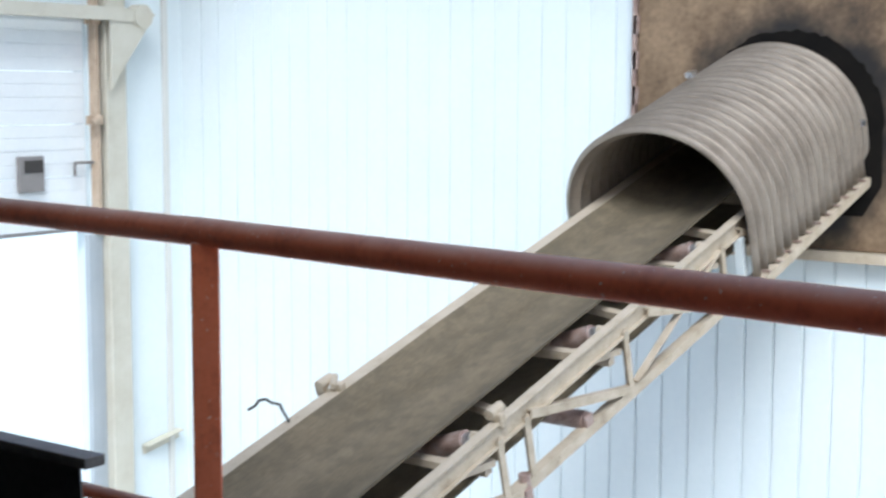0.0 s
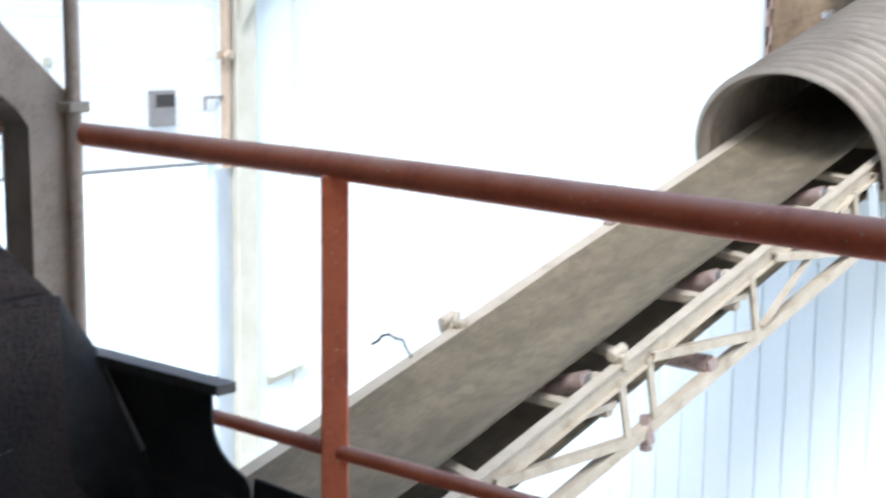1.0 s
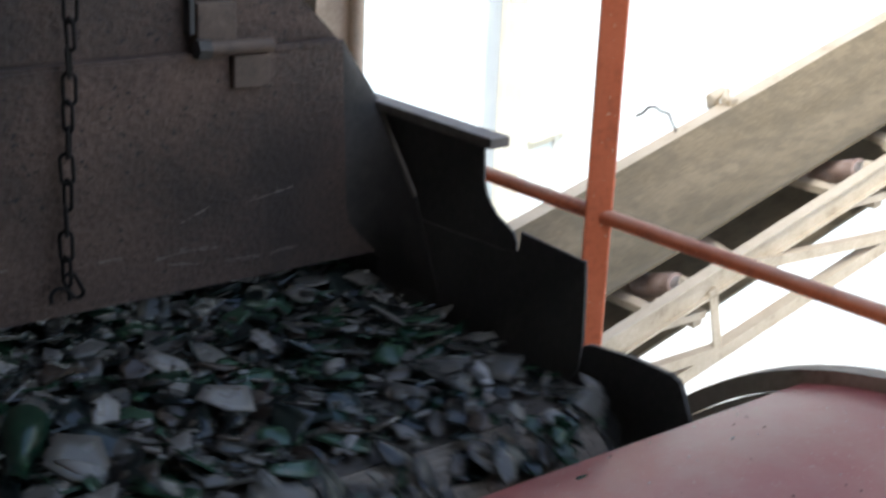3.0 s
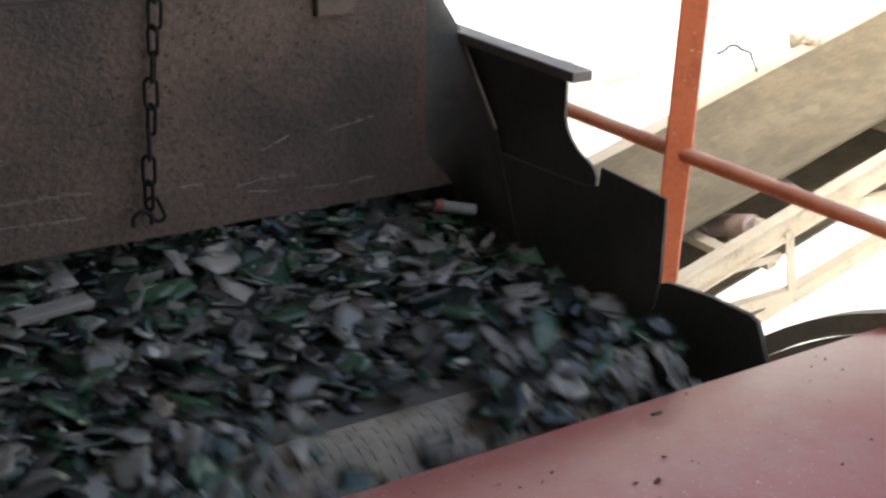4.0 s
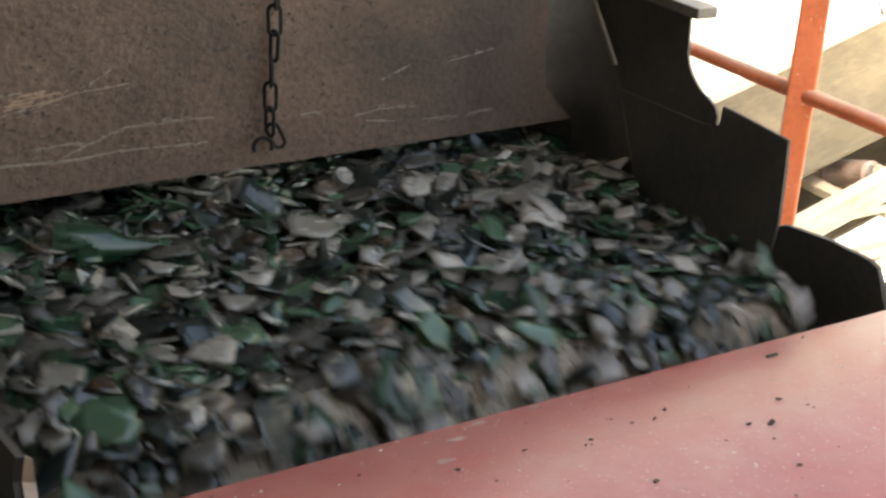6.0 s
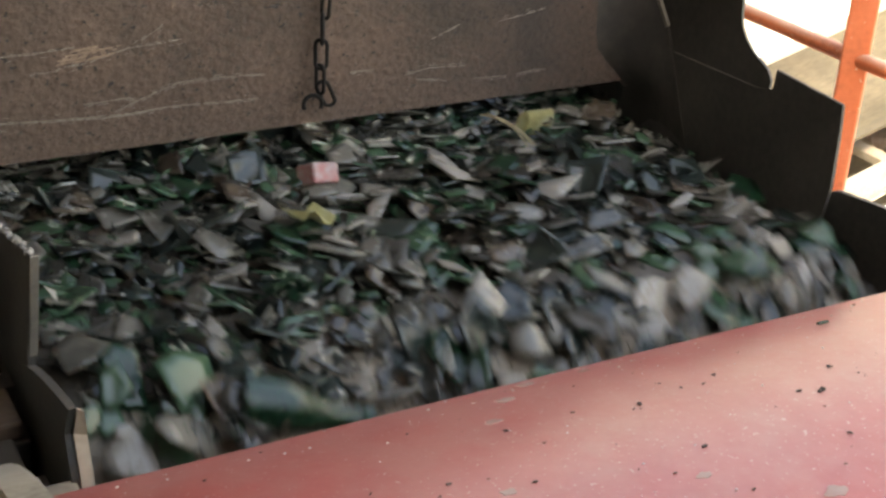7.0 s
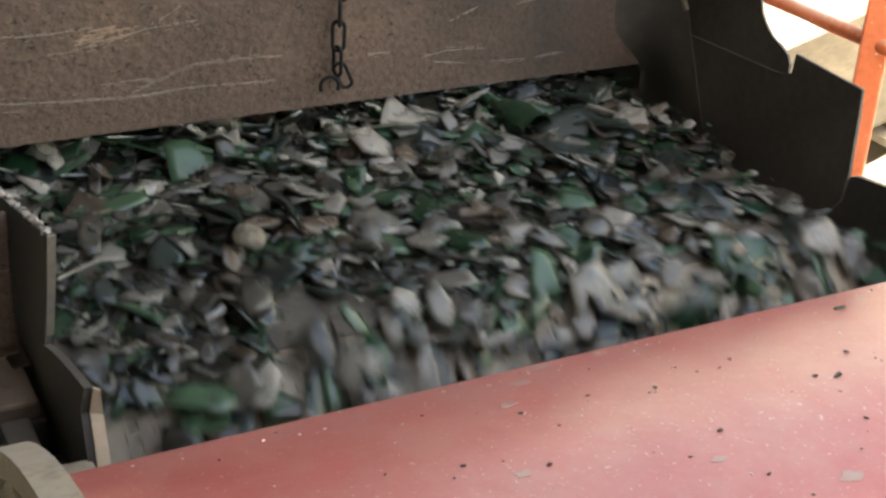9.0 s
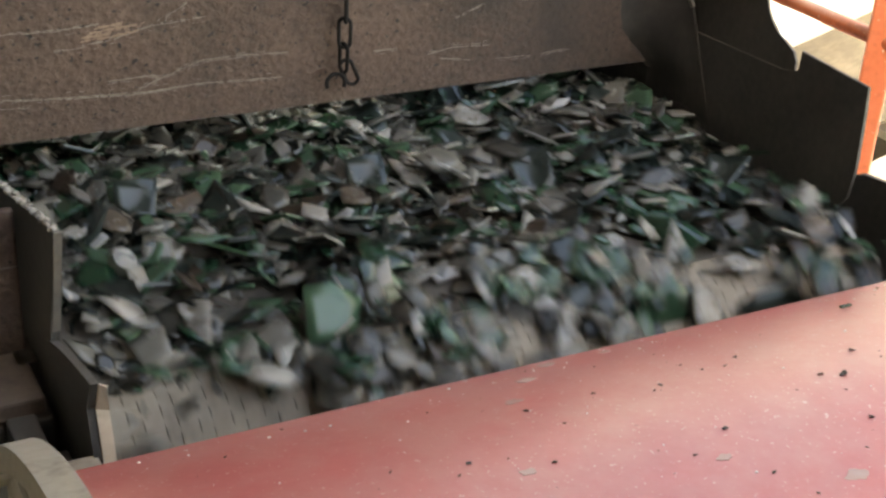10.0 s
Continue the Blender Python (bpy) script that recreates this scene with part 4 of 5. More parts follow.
for k in range(60):
    y = 1.285 + 0.30 * (k + rq.random()) / 60
    z = 0.726 - 0.178 * (y - 1.283) if y < 1.44 else 0.698 - 0.1625 * (y - 1.44)
    r = bmesh.ops.create_icosphere(bm, subdivisions=1, radius=rq.uniform(0.002, 0.0045), matrix=Matrix.Translation((-0.06 * (y - 1.3) - rq.uniform(0.001, 0.008), y - 1.3, z - 0.73)))
    for v in r["verts"]:
        v.co += Vector((rq.uniform(-1, 1), rq.uniform(-1, 1), rq.uniform(-1, 0.6))) * 0.001
tagged(part("dust_crust", bm, M_BEAM, near_skirt, "caked pale dust along the top edge"), kind="stuff")

# feeder belt and its head drum
BELT_Z, DRUM_Y, DRUM_R = 0.556, 1.27, 0.105
feeder = thing("feeder_belt", pose(0.8, DRUM_Y, BELT_Z))
tagged(feeder, "tan worn feeder belt carrying broken glass", "conveyor belt")
# bed carries the shaded tone; the same belt is tan where it wraps the drum
part("belt", box((-0.50, 0.0, -0.012), (0.50, 3.7, 0.0)), M_FEED, feeder)
part("return_belt", box((-0.50, 0.0, -2 * DRUM_R - 0.012), (0.50, 3.7, -2 * DRUM_R)), M_LAG, feeder)
bm = box((-0.54, 0.1, -0.20), (-0.52, 3.7, -0.02))
add_box(bm, (0.52, 0.1, -0.20), (0.54, 3.7, -0.02))
part("frame", bm, M_DARK, feeder)
head_drum = thing("head_drum", pose(0.8, DRUM_Y, BELT_Z - DRUM_R))
tagged(head_drum, "turning head drum wrapped in tan ribbed belt", "drum")
part("core", tube((-0.505, 0, 0), (0.505, 0, 0), DRUM_R - 0.006, 48), M_LAG, head_drum, smooth=True)
bm = bmesh.new()
for k in range(56):
    a = 2 * math.pi * k / 56
    m = Matrix.Rotation(a, 4, "X")
    off = 0.017 if k % 2 else 0.0
    for j in range(29):
        x0 = -0.5 + 0.0340 * j + off * 0.8
        add = [(x0, -0.0050, DRUM_R - 0.007), (x0 + 0.0327, -0.0050, DRUM_R - 0.007), (x0 + 0.0327, 0.0050, DRUM_R - 0.007), (x0, 0.0050, DRUM_R - 0.007)]
        lo = [bm.verts.new(m @ Vector(p)) for p in add]
        hi = [bm.verts.new(m @ (Vector(p) + Vector((0, 0, 0.0055)))) for p in add]
        bm.faces.new(hi)
        for i in range(4):
            bm.faces.new((lo[i], lo[(i + 1) % 4], hi[(i + 1) % 4], hi[i]))
tagged(part("lagging", bm, M_LAG, head_drum, "small brick-like rubber ribs"), kind="stuff")
part("shaft", tube((-0.62, 0, 0), (0.62, 0, 0), 0.03, 20), M_STEEL, head_drum)

# chute below the lip
ch = thing("chute", pose(0.8, 1.1, 0.2))
tagged(ch, "dark steel chute below the feeder lip", "chute")
bm = box((-0.57, -0.06, -1.8), (-0.555, 0.30, 0.28))
add_box(bm, (0.555, -0.06, -1.8), (0.57, 0.30, 0.28))
add_box(bm, (-0.555, -0.075, -1.8), (0.555, -0.06, 0.40))
add_box(bm, (-0.555, 0.30, -1.8), (0.555, 0.315, -0.02))
add_box(bm, (-0.57, -0.075, -1.815), (0.57, 0.315, -1.8))
part("casing", bm, M_DARK, ch)

# red curved cover with cream cheeks
COV_Y, COV_Z, COV_R, COV_L, COV_E = 0.818, 0.074, 0.602, 0.229, 1.452
cover = thing("red_cover", pose(0, COV_Y, COV_Z))
tagged(cover, "glossy red curved sheet-metal cover, dusty and speckled", "machine cover")
rows = []
A0 = math.degrees(math.asin((1.03 - COV_Y) / COV_R))
for i in range(40):
    a = radians(A0 - i * (A0 + 84) / 39)
    rows.append([(COV_L + (COV_E - COV_L) * j / 12, COV_R * math.sin(a), COV_R * math.cos(a) - 0.004) for j in range(13)])
part("sheet", sheet(rows, (0, 0, -0.004)), M_RED, cover, smooth=True)
for x, sgn in ((COV_E, 1), (COV_L, -1)):
    bm = bmesh.new()
    pts = [(x, 0.588 * math.sin(radians(a)), 0.588 * math.cos(radians(a))) for a in range(-84, 62, 4)]
    pts += [(x, 0.40, 0.02), (x, -0.40, 0.02)]
    add_slab(bm, pts, (0.012 * sgn, 0, 0))
    cheek = part("cheek", bm, M_CREAM, cover, "cream end plate with dirty inside")
    rows = []
    for a in range(-84, 62, 4):
        s, c = math.sin(radians(a)), math.cos(radians(a))
        rows.append([(x, 0.590 * s, 0.590 * c), (x, 0.616 * s, 0.616 * c), (x + 0.03 * sgn, 0.616 * s, 0.616 * c), (x + 0.03 * sgn, 0.590 * s, 0.590 * c)])
    bm = bmesh.new()
    vs = [[bm.verts.new(p) for p in r] for r in rows]
    for r, q in zip(vs, vs[1:]):
        for k in range(4):
            bm.faces.new((r[k], r[(k + 1) % 4], q[(k + 1) % 4], q[k]))
    bm.faces.new(vs[0])
    bm.faces.new(vs[-1][::-1])
    part("rim", bm, M_CREAM, cheek, "cream rim strip")

sup = thing("cover_bracket", pose(0.13, 1.30, 0.50))
tagged(sup, "dark boxed steel bracket with a tan shelf beside the feeder", "bracket")
part("channel", box((0.114, 0.0, -0.033), (0.150, 0.05, 0.012), 0.004), M_DARK, sup)
part("channel", box((-0.20, 0.0, -0.05), (0.100, 0.05, 0.010), 0.006), M_DARK, sup)
part("shelf", box((-0.20, 0.0, 0.014), (0.142, 0.10, 0.036), 0.004), M_LUG, sup, "tan dusty shelf")
part("back_plate", box((-0.20, 0.101, 0.0), (0.145, 0.112, 0.20), 0.003), M_PLATE, sup, "brown back plate")
part("ledge", box((0.085, -0.25, 0.03), (0.160, -0.13, 0.046), 0.003), M_LAG, sup, "tan ledge behind the cover")
part("arm", box((0.10, -0.14, -0.05), (0.13, 0.0, 0.02), 0.003), M_DARK, sup)

# grit and splinters that lie on the red cover
bm = bmesh.new()
rg = random.Random(3)
SPOTS = [(0.897, 3.3, 4.6), (0.877, 4.1, 3.0), (0.938, 6.5, 2.8), (0.812, 9.4, 2.4), (0.833, 10.5, 2.0), (0.735, 8.8, 2.2), (0.724, 8.2, 1.6), (0.739, 0.4, 2.8), (0.871, -2.9, 2.8), (0.837, -6.0, 2.0),
         (0.740, -5.7, 2.2), (0.579, 1.9, 2.4), (0.603, 10.2, 2.8), (0.673, 10.3, 1.9), (0.515, 4.6, 2.4), (0.620, 6.7, 1.8), (0.692, -1.6, 2.0), (0.879, 1.1, 1.6)]
for k in range(250):
    if k < len(SPOTS):
        x, a, s = SPOTS[k]
        a, s = radians(a), s * 0.0009
    else:
        a, x, s = radians(rg.uniform(-62, A0 - 1.0)), rg.uniform(COV_L + 0.04, COV_E - 0.03), rg.choice((0.0006, 0.0008, 0.001, 0.0014))
    m = Matrix.Translation((x, COV_Y + (COV_R - 0.003) * math.sin(a), COV_Z + (COV_R - 0.003) * math.cos(a))) @ Euler((-a, rg.uniform(-0.3, 0.3), rg.uniform(-0.6, 0.6))).to_matrix().to_4x4()
    r = bmesh.ops.create_icosphere(bm, subdivisions=1, radius=s, matrix=m @ Matrix.Diagonal((1.35, 0.62, 0.36, 1)))
    for v in r["verts"]:
        v.co += Vector((rg.uniform(-1, 1), rg.uniform(-1, 1), rg.uniform(-1, 1))) * s * 0.35
tagged(part("grit", bm, M_DEBRIS), "black grit scattered on the red cover", "debris", kind="stuff")

# bare patches in the red paint and pale crumbs of glass dust on it
def on_cover(x, a, lift=0.0):
    """A point of the red cover at x and at the angle a from its crown, in degrees."""
    r = COV_R - 0.002 + lift
    return Vector((x, r * math.sin(radians(a)), r * math.cos(radians(a)) - 0.004))


rc = random.Random(17)
for x, a, size in ((0.682, 19.2, 0.013), (0.642, 16.4, 0.012), (0.606, 12.4, 0.011), (0.713, -2.7, 0.009), (0.806, -8.2, 0.015), (0.553, 1.7, 0.009), (0.748, 19.1, 0.008)):
    bm = bmesh.new()
    ring = []
    for k in range(14):
        g = 2 * math.pi * k / 14
        r = size * rc.uniform(0.55, 1.0)
        ring.append(on_cover(x + r * math.cos(g), a + math.degrees(0.55 * r * math.sin(g) / COV_R), 0.0024))
    add_slab(bm, ring, (0, 0, -0.0022))
    part("bare_patch", bm, M_CHIP, cover, "grey patch where the paint is gone")
bm = bmesh.new()
for k in range(240):
    q = on_cover(rc.uniform(COV_L + 0.03, COV_E - 0.03), rc.uniform(-30, A0 - 0.5) if k % 3 else A0 - abs(rc.gauss(0, 2.5)), 0.0024)
    r = rc.choice((0.0005, 0.0006, 0.0008, 0.0012))
    bmesh.ops.create_icosphere(bm, subdivisions=1, radius=r, matrix=Matrix.Translation(q + Vector((0, COV_Y, COV_Z))) @ Matrix.Diagonal((rc.uniform(0.8, 1.6), 1, 0.7, 1)))
splinter = bmesh.new()
add_box(splinter, (-0.007, -0.0022, 0), (0.007, 0.0022, 0.0025), Matrix.Translation(on_cover(1.019, 15.6, 0.002) + Vector((0, COV_Y, COV_Z))) @ Matrix.Rotation(radians(-15.6), 4, "X"), 0.0008)
tagged(part("glass_splinter", splinter, M_SHARDS[0]), "green glass splinter lying on the red cover", "glass splinter")
tagged(part("glass_crumbs", bm, M_PALE), "pale crumbs of glass on the red cover", "debris", kind="stuff")

# ---------------------------------------------------------------- broken glass
rnd = random.Random(11)


def add_shard(bm, size, m, slot, rn):
    """One curved, jagged piece of bottle wall: a centre, a middle ring and a jagged rim, on both faces."""
    n = rn.choice((4, 5, 5, 6, 7))
    ph = rn.uniform(0, 6.3)
    asp = rn.uniform(0.42, 1.0)
    rad = rn.uniform(0.034, 0.065) if rn.random() < 0.6 else 1.0
    sgn = 1 if rn.random() < 0.7 else -1
    thick = rn.uniform(0.002, 0.0038)

    def wall(x, y, off):
        r = rad + off
        a = y / rad
        return m @ Vector((x, r * math.sin(a), sgn * (r * math.cos(a) - rad)))

    rim = []
    for k in range(n):
        a = ph + 2 * math.pi * (k + rn.uniform(-0.3, 0.3)) / n
        r = size * rn.uniform(0.30, 0.66)
        rim.append((r * math.cos(a), asp * r * math.sin(a)))
    rings = []
    for off in (thick / 2, -thick / 2):
        c = bm.verts.new(wall(0, 0, off))
        mid = [bm.verts.new(wall(0.55 * x, 0.55 * y, off)) for x, y in rim]
        out = [bm.verts.new(wall(x, y, off)) for x, y in rim]
        rings.append(out)
        for k in range(n):
            j = (k + 1) % n
            for f in (bm.faces.new((c, mid[k], mid[j])), bm.faces.new((mid[k], out[k], out[j], mid[j]))):
                f.material_index, f.smooth = slot, True
    for k in range(n):
        j = (k + 1) % n
        bm.faces.new((rings[0][k], rings[1][k], rings[1][j], rings[0][j])).material_index = slot


def add_chip(bm, size, m, slot, rn):
    """A splinter: a crooked little wedge."""
    p = [bm.verts.new(m @ Vector((size * rn.uniform(-0.6, 0.6), size * rn.uniform(-0.6, 0.6), size * rn.uniform(-0.25, 0.25)))) for _ in range(4)]
    for a, b, c in ((0, 1, 2), (0, 3, 1), (1, 3, 2), (2, 3, 0)):
        bm.faces.new((p[a], p[b], p[c])).material_index = slot


def pick(rn):
    u = rn.random()
    return 0 if u < 0.27 else 1 if u < 0.55 else 2 if u < 0.72 else 3 if u < 0.95 else 4 if u < 0.985 else 5


def cluster_mesh(k, wide=0.08, count=27):
    rn = random.Random(100 + k)
    bm = bmesh.new()
    for i in range(count):
        m = (Matrix.Translation((rn.uniform(-wide, wide), rn.uniform(-0.08, 0.08), rn.uniform(-0.010, 0.014)))
             @ Euler((rn.gauss(0, 0.27), rn.gauss(0, 0.27), rn.uniform(0, 6.3))).to_matrix().to_4x4())
        add_shard(bm, rn.uniform(0.024, 0.060) if rn.random() < 0.78 else rn.uniform(0.060, 0.095), m, pick(rn), rn)
    for i in range(count + 15):
        m = Matrix.Translation((rn.uniform(-wide, wide), rn.uniform(-0.085, 0.085), rn.uniform(-0.012, 0.014))) @ Euler((rn.uniform(0, 6), rn.uniform(0, 6), 0)).to_matrix().to_4x4()
        add_chip(bm, rn.uniform(0.006, 0.020), m, pick(rn), rn)
    me = bpy.data.meshes.new("glass_cluster")
    bmesh.ops.recalc_face_normals(bm, faces=bm.faces)
    bm.to_mesh(me)
    bm.free()
    for mt in M_SHARDS:
        me.materials.append(mt)
    return me


def shard_mesh(k):
    rn = random.Random(500 + k)
    bm = bmesh.new()
    add_shard(bm, rn.uniform(0.04, 0.075) if k % 3 else rn.uniform(0.075, 0.11), Matrix(), min(pick(rn), 4), rn)
    me = bpy.data.meshes.new("glass_shard")
    bmesh.ops.recalc_face_normals(bm, faces=bm.faces)
    bm.to_mesh(me)
    bm.free()
    for mt in M_SHARDS:
        me.materials.append(mt)
    return me


# the way of the glass: seconds after it leaves the hopper, y, height over the belt's own level
FLOW = [(0.0, 1.76, 1.0), (0.3, 1.67, 1.0), (0.6, 1.572, 0.95), (0.8, 1.495, 0.85), (1.0, 1.405, 0.65), (1.15, 1.325, 0.25)]
FALL = [(1.26, 1.250, 0.558, 15), (1.345, 1.197, 0.529, 38), (1.43, 1.154, 0.445, 64), (1.51, 1.122, 0.30, 86), (1.68, 1.09, -0.10, 110), (1.92, 1.10, -0.80, 130)]
SPEED = 0.30


def flow_rows(tc, x, h, turn, lie, spin, end):
    """Poses of one piece that leaves the hopper at tc, h over the belt, with its own turn and lie."""
    def at(y, z, tip):
        lay = Euler((radians(tip) * spin + lie[0], lie[1], 0)).to_matrix().to_4x4()
        return Matrix.Translation((x, y, z)) @ lay @ Matrix.Rotation(turn, 4, "Z")

    knots = []
    for dt, y, k in FLOW:
        knots.append((tc + dt, y, BELT_Z - 0.004 + h * k, 0))
    for dt, y, z, tip in FALL:
        z0 = z + h * 0.5 if z > 0.4 else z
        knots.append((tc + dt, y, z0, tip))
    knots[-1] = (knots[-1][0], end[0], end[1], knots[-1][3])
    rows = []
    first = next((i for i, k in enumerate(knots) if k[0] > 0), None)
    if first is None:
        return None
    if first == 0:
        rows.append((0.0, at(1.76 + SPEED * tc, BELT_Z - 0.004 + h, 0)))
    else:
        a, b = knots[first - 1], knots[first]
        u = (0 - a[0]) / (b[0] - a[0])
        rows.append((0.0, at(*[p + (q - p) * u for p, q in zip(a[1:], b[1:])])))
    for k in knots[first:]:
        if k[0] < 10.0:
            if frame(k[0]) > frame(rows[-1][0]):
                rows.append((k[0], at(*k[1:])))
    late = [k for k in knots if k[0] >= 10.0]
    if not late:
        rows.append((10.0, at(*knots[-1][1:])))
    else:
        b = late[0]
        i = knots.index(b)
        if i == 0:
            rows.append((10.0, at(1.76 + SPEED * (tc - 10), BELT_Z - 0.004 + h, 0)))
        else:
            a = knots[i - 1]
            u = (10.0 - a[0]) / (b[0] - a[0])
            if frame(10.0) > frame(rows[-1][0]):
                rows.append((10.0, at(*[p + (q - p) * u for p, q in zip(a[1:], b[1:])])))
    return rows


moving = []
CLUSTERS = [cluster_mesh(k) for k in range(10)]
EDGES = [cluster_mesh(40 + k, 0.022, 10) for k in range(5)]
tc, STEP = -1.75, 0.17
row = 0
while tc < 10.35:
    for j in range(8):
        x = 0.335 + 0.94 * (j + 0.5) / 8 + rnd.uniform(-0.03, 0.03) + (0.03 if row % 2 else -0.03)
        x = min(max(x, 0.40), 1.215)
        t = tc + rnd.uniform(-0.13, 0.13)
        rows = flow_rows(t, x, rnd.uniform(0.0, 0.024), rnd.uniform(0, 6.28), (rnd.gauss(0, 0.10), rnd.gauss(0, 0.10)), 1.0, (rnd.uniform(1.07, 1.30), rnd.uniform(-1.55, -1.0)))
        if rows:
            ob = new("glass_cluster", CLUSTERS[rnd.randrange(10)])
            tagged(ob, "loose heap of broken green and clear bottle glass", "broken glass", "glass on the feeder", "stuff")
            moving.append((ob, rows))
    for x in (0.348, 1.283):
        rows = flow_rows(tc + rnd.uniform(-0.05, 0.05), x, rnd.uniform(0.0, 0.022), rnd.choice((0.0, math.pi)), (rnd.gauss(0, 0.1), 0.0), 1.0, (rnd.uniform(1.07, 1.30), rnd.uniform(-1.55, -1.0)))
        if rows:
            ob = new("glass_cluster", EDGES[rnd.randrange(5)])
            tagged(ob, "loose heap of broken green and clear bottle glass", "broken glass", "glass on the feeder", "stuff")
            moving.append((ob, rows))
    tc += STEP
    row += 1
SHARDS = [shard_mesh(k) for k in range(24)]
for k in range(290):
    t = -1.7 + 12.0 * (k + rnd.random()) / 290
    x = rnd.uniform(0.34, 1.27)
    rows = flow_rows(t, x, rnd.uniform(0.024, 0.036), rnd.uniform(0, 6.28), (rnd.gauss(0, 0.3), rnd.gauss(0, 0.3)), rnd.uniform(0.7, 1.8), (rnd.uniform(1.07, 1.30), rnd.uniform(-1.5, -1.0)))
    if rows:
        ob = new("glass_shard", SHARDS[rnd.randrange(24)])
        tagged(ob, "jagged curved shard of dusty bottle glass", "glass shard", "loose shards on the feeder")
        moving.append((ob, rows))


# odd pieces that ride along with the glass


def ride(ob, tc, x, h, turn, lie=(0.0, 0.0), spin=1.0):
    moving.append((ob, flow_rows(tc, x, h, turn, lie, spin, (1.2, -1.2))))


def crushed_can():
    bm = bmesh.new()
    bmesh.ops.create_cone(bm, cap_ends=True, segments=18, radius1=0.022, radius2=0.020, depth=0.085)
    for v in bm.verts:
        v.co.y *= 0.45
        v.co.x += 0.006 * math.sin(60 * v.co.z)
    bm.transform(Matrix.Rotation(radians(90), 4, "Y"))
    return tagged(part("crushed_can", bm, M_YELLOW), "crushed yellow printed tin can among the glass", "can")


ride(crushed_can(), 6.86, 1.135, 0.038, 0.5, (0.1, 0.2))
ob = tagged(part("card_box", box((-0.021, -0.021, -0.014), (0.021, 0.021, 0.014), 0.004), M_CARTON), "small pink and white printed card box", "box")
ride(ob, 6.63, 0.748, 0.042, 0.2, (-0.5, 0.1))
ob = tagged(part("paper_label", sheet([[(-0.03 + 0.06 * i / 6, -0.02, 0.012 * math.sin(i)), (-0.03 + 0.06 * i / 6, 0.02, 0.01 * math.cos(i))] for i in range(7)], (0, 0, 0.0015)), M_YELLOW), "torn yellow bottle label on glass", "label")
ride(ob, 6.30, 0.685, 0.046, 0.4, (-0.2, 0.1))
bm = bmesh.new()
for (z0, r0), (z1, r1) in zip([(-0.055, 0.029), (-0.01, 0.029), (0.012, 0.024), (0.035, 0.014), (0.075, 0.0125), (0.077, 0.015)], [(-0.01, 0.029), (0.012, 0.024), (0.035, 0.014), (0.075, 0.0125), (0.077, 0.015), (0.088, 0.015)]):
    add_tube(bm, (z0, 0, 0), (z1, 0, 0), r0, 20, False, r1)
bmesh.ops.remove_doubles(bm, verts=bm.verts, dist=0.0004)
bottle = part("bottle_neck", bm, M_SHARDS[0], smooth=True)
tagged(bottle, "broken green bottle neck lying in the cullet", "bottle")
ride(bottle, 5.66, 0.52, 0.036, -0.35, (0.1, 0.05))
for t0, x0 in ((2.2, 0.62), (8.84, 1.06), (0.6, 0.95)):
    o = new("bottle_neck", bottle.data)
    tagged(o, "broken green bottle neck lying in the cullet", "bottle")
    ride(o, t0, x0, 0.034, rnd.uniform(0, 6), (0.1, 0.1))
ob = tagged(part("wood_stick", box((-0.055, -0.014, -0.005), (0.055, 0.014, 0.005), 0.002), M_TIMBER), "flat grey piece of wood among the glass", "wood")
ride(ob, 3.65, 0.615, 0.044, 0.15, (0.05, 0.02))
cap_mesh = tube((0, 0, -0.007), (0, 0, 0.007), 0.015, 16)
cap = tagged(part("plastic_disc", cap_mesh, M_SHARDS[2]), "small pale plastic disc among the glass", "plastic disc")
ride(cap, 5.90, 0.90, 0.044, 0.3, (0.6, 0.3))
for t0, x0 in ((9.13, 0.40),):
    o = new("plastic_disc", cap.data)
    tagged(o, "small pale plastic disc among the glass", "plastic disc")
    ride(o, t0, x0, 0.044, rnd.uniform(0, 6), (0.5, 0.4))


def lumpy(size, seed, flat=0.6):
    """A rough little stone."""
    bm = bmesh.new()
    rn = random.Random(seed)
    bmesh.ops.create_icosphere(bm, subdivisions=2, radius=size)
    for v in bm.verts:
        v.co *= 0.85 + 0.30 * abs(math.sin(70 * v.co.x + 1.3 * math.sin(90 * v.co.y))) * rn.uniform(0.7, 1.1)
        v.co.z *= flat
    return bm


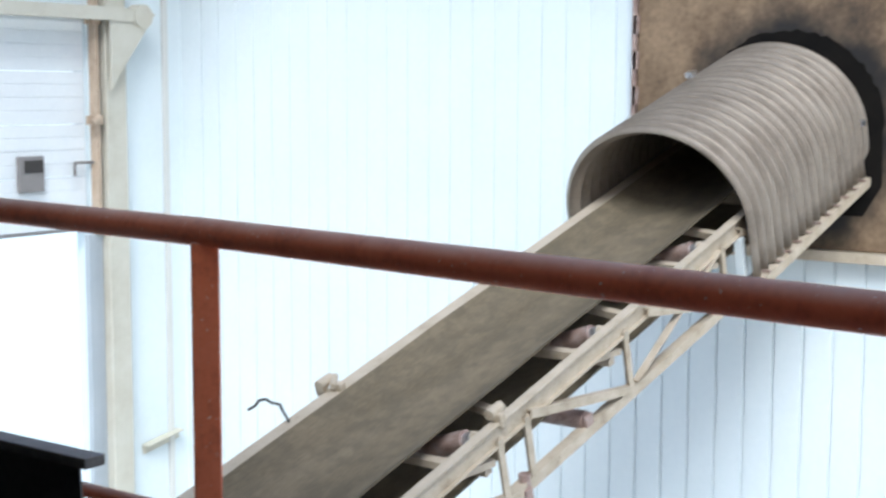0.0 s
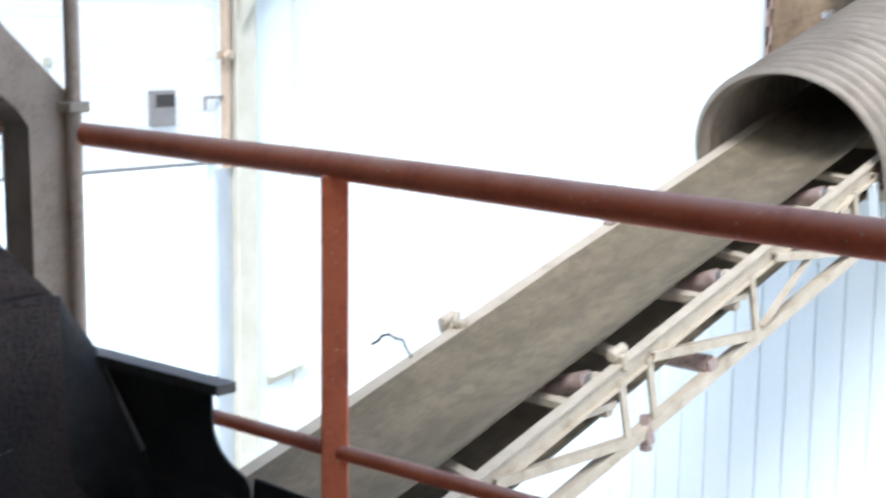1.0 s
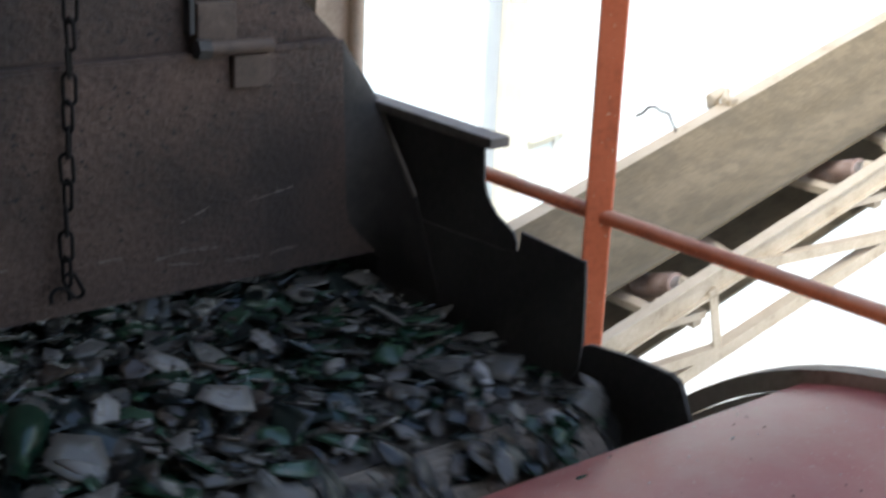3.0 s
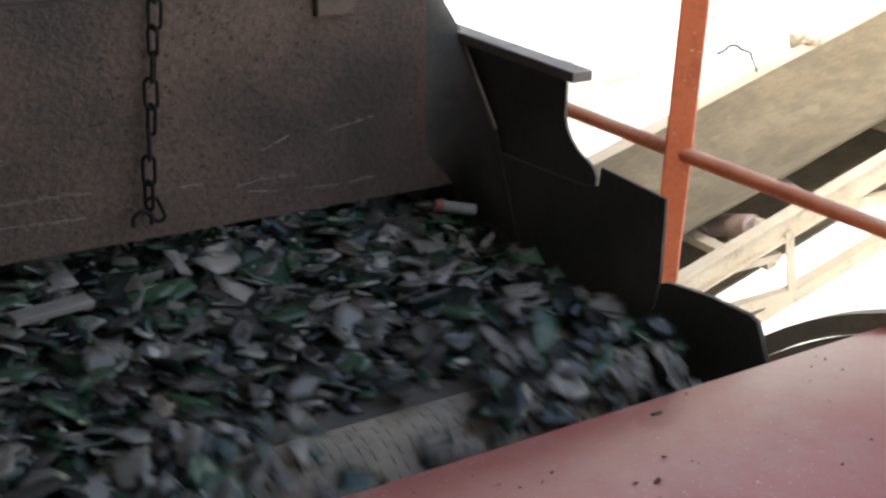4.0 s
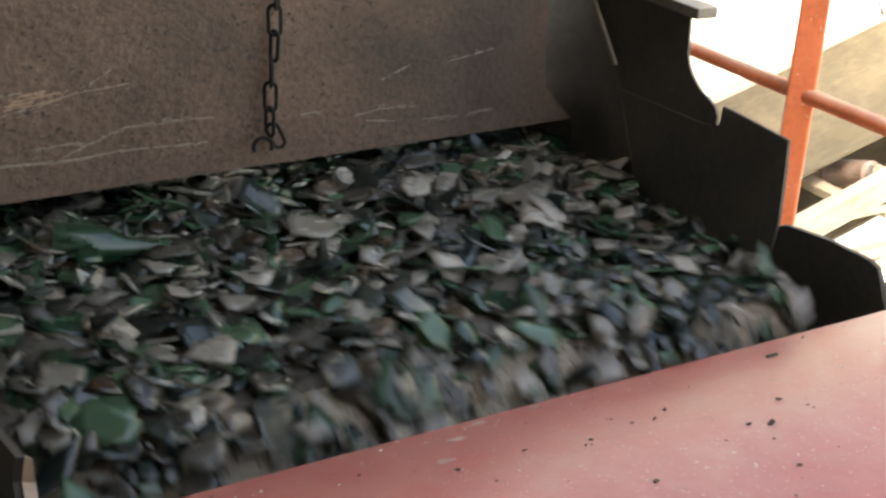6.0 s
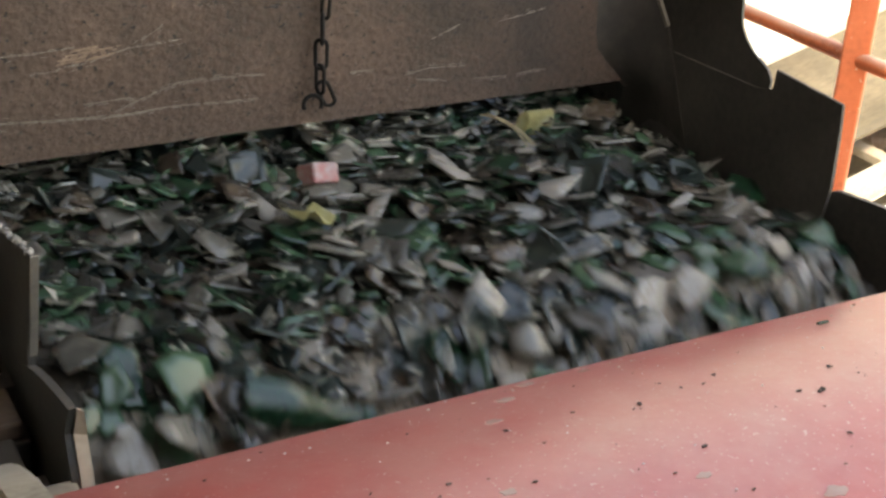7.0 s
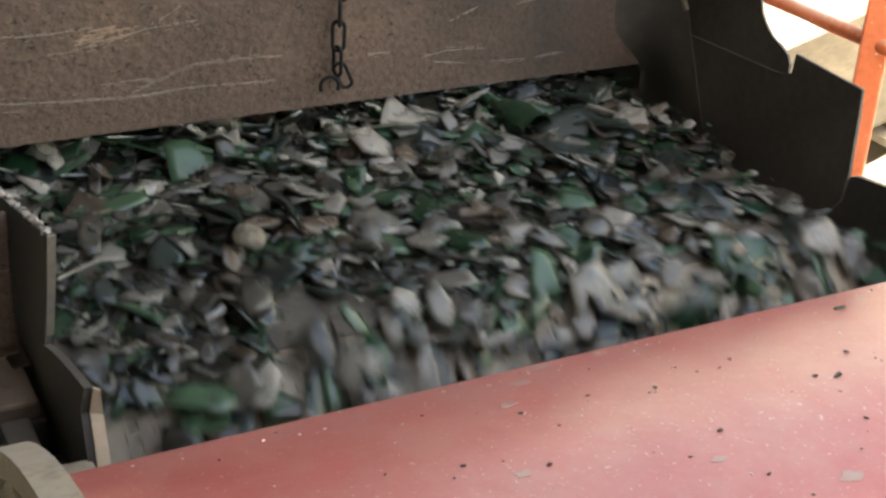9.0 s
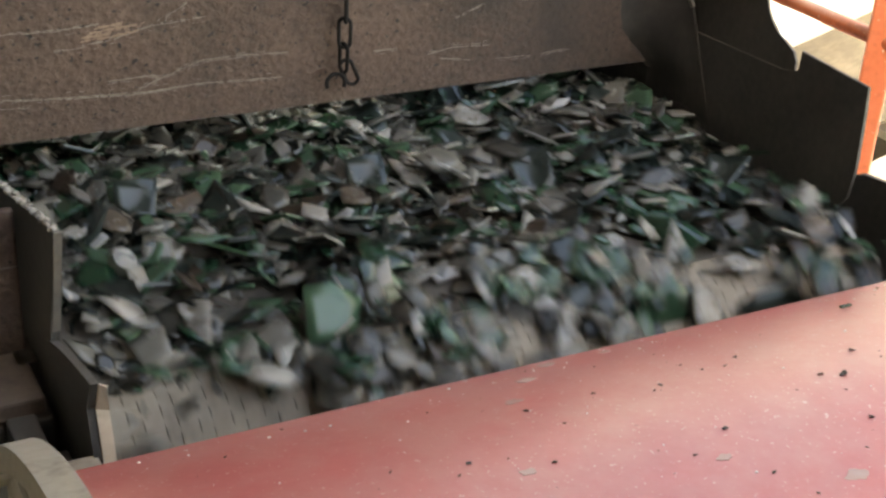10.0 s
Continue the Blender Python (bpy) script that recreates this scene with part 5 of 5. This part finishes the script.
for t0, x0, size in ((4.24, 1.177, 0.018), (8.13, 0.56, 0.021)):
    ob = tagged(part("stone", lumpy(size, int(100 * t0)), M_STONE), "tan rough stone among the broken glass", "stone")
    ride(ob, t0, x0, 0.046, 0.4, (0.1, 0.2))
bm = tube((-0.030, 0, 0), (0.022, 0, 0), 0.009, 14)
stub = tagged(part("paper_tube", bm, M_PAPER, smooth=True), "small white paper tube with a red end", "tube")
part("end_band", tube((0.0225, 0, 0), (0.034, 0, 0), 0.0095, 14), M_REDPAPER, stub, "red end", smooth=True)
ride(stub, 3.82, 1.288, 0.050, 2.7, (0.1, 0.1))
bm = bmesh.new()
for k in range(3):
    pts = [Vector((0.006 * k + 0.004 * math.sin(4 * u + k), -0.055 + 0.11 * u, 0.010 * math.sin(3.1 * u))) for u in [i / 8 for i in range(9)]]
    for q0, q1 in zip(pts, pts[1:]):
        add_tube(bm, q0, q1, 0.0013, 5)
ob = tagged(part("straw", bm, M_STRAW), "few pale straw stalks on the broken glass", "straw")
ride(ob, 6.75, 1.063, 0.046, 0.15, (0.1, 0.1))
for t0, x0, turn in ((7.9, 1.024, 0.5), (7.78, 0.671, 2.2), (8.77, 0.82, 1.0), (8.92, 0.889, 0.3), (3.87, 0.82, 1.4), (3.79, 0.873, 0.2), (6.51, 0.923, 1.9), (5.68, 0.978, 0.7), (5.28, 1.104, 1.2), (2.14, 0.88, 0.4), (2.45, 1.007, 1.6)):
    bm = bmesh.new()
    rn = random.Random(int(t0 * 100))
    add_shard(bm, rn.uniform(0.075, 0.095), Matrix(), 2, rn)
    ob = tagged(part("glass_shard", bm, M_SHARDS), "large dusty pale piece of bottle glass", "glass shard", "loose shards on the feeder")
    ride(ob, t0, x0, 0.044, turn, (0.25, 0.15))


# ---------------------------------------------------------------- what moves


def motions():
    for ob, rows in moving:
        walk(ob, rows)
    turn = []
    steps = 60
    for k in range(steps + 1):
        t = 10.0 * k / steps
        turn.append((t, pose(0.8, DRUM_Y, BELT_Z - DRUM_R) @ Matrix.Rotation(0.5 / DRUM_R * t, 4, "X")))
    walk(head_drum, turn)


motions()
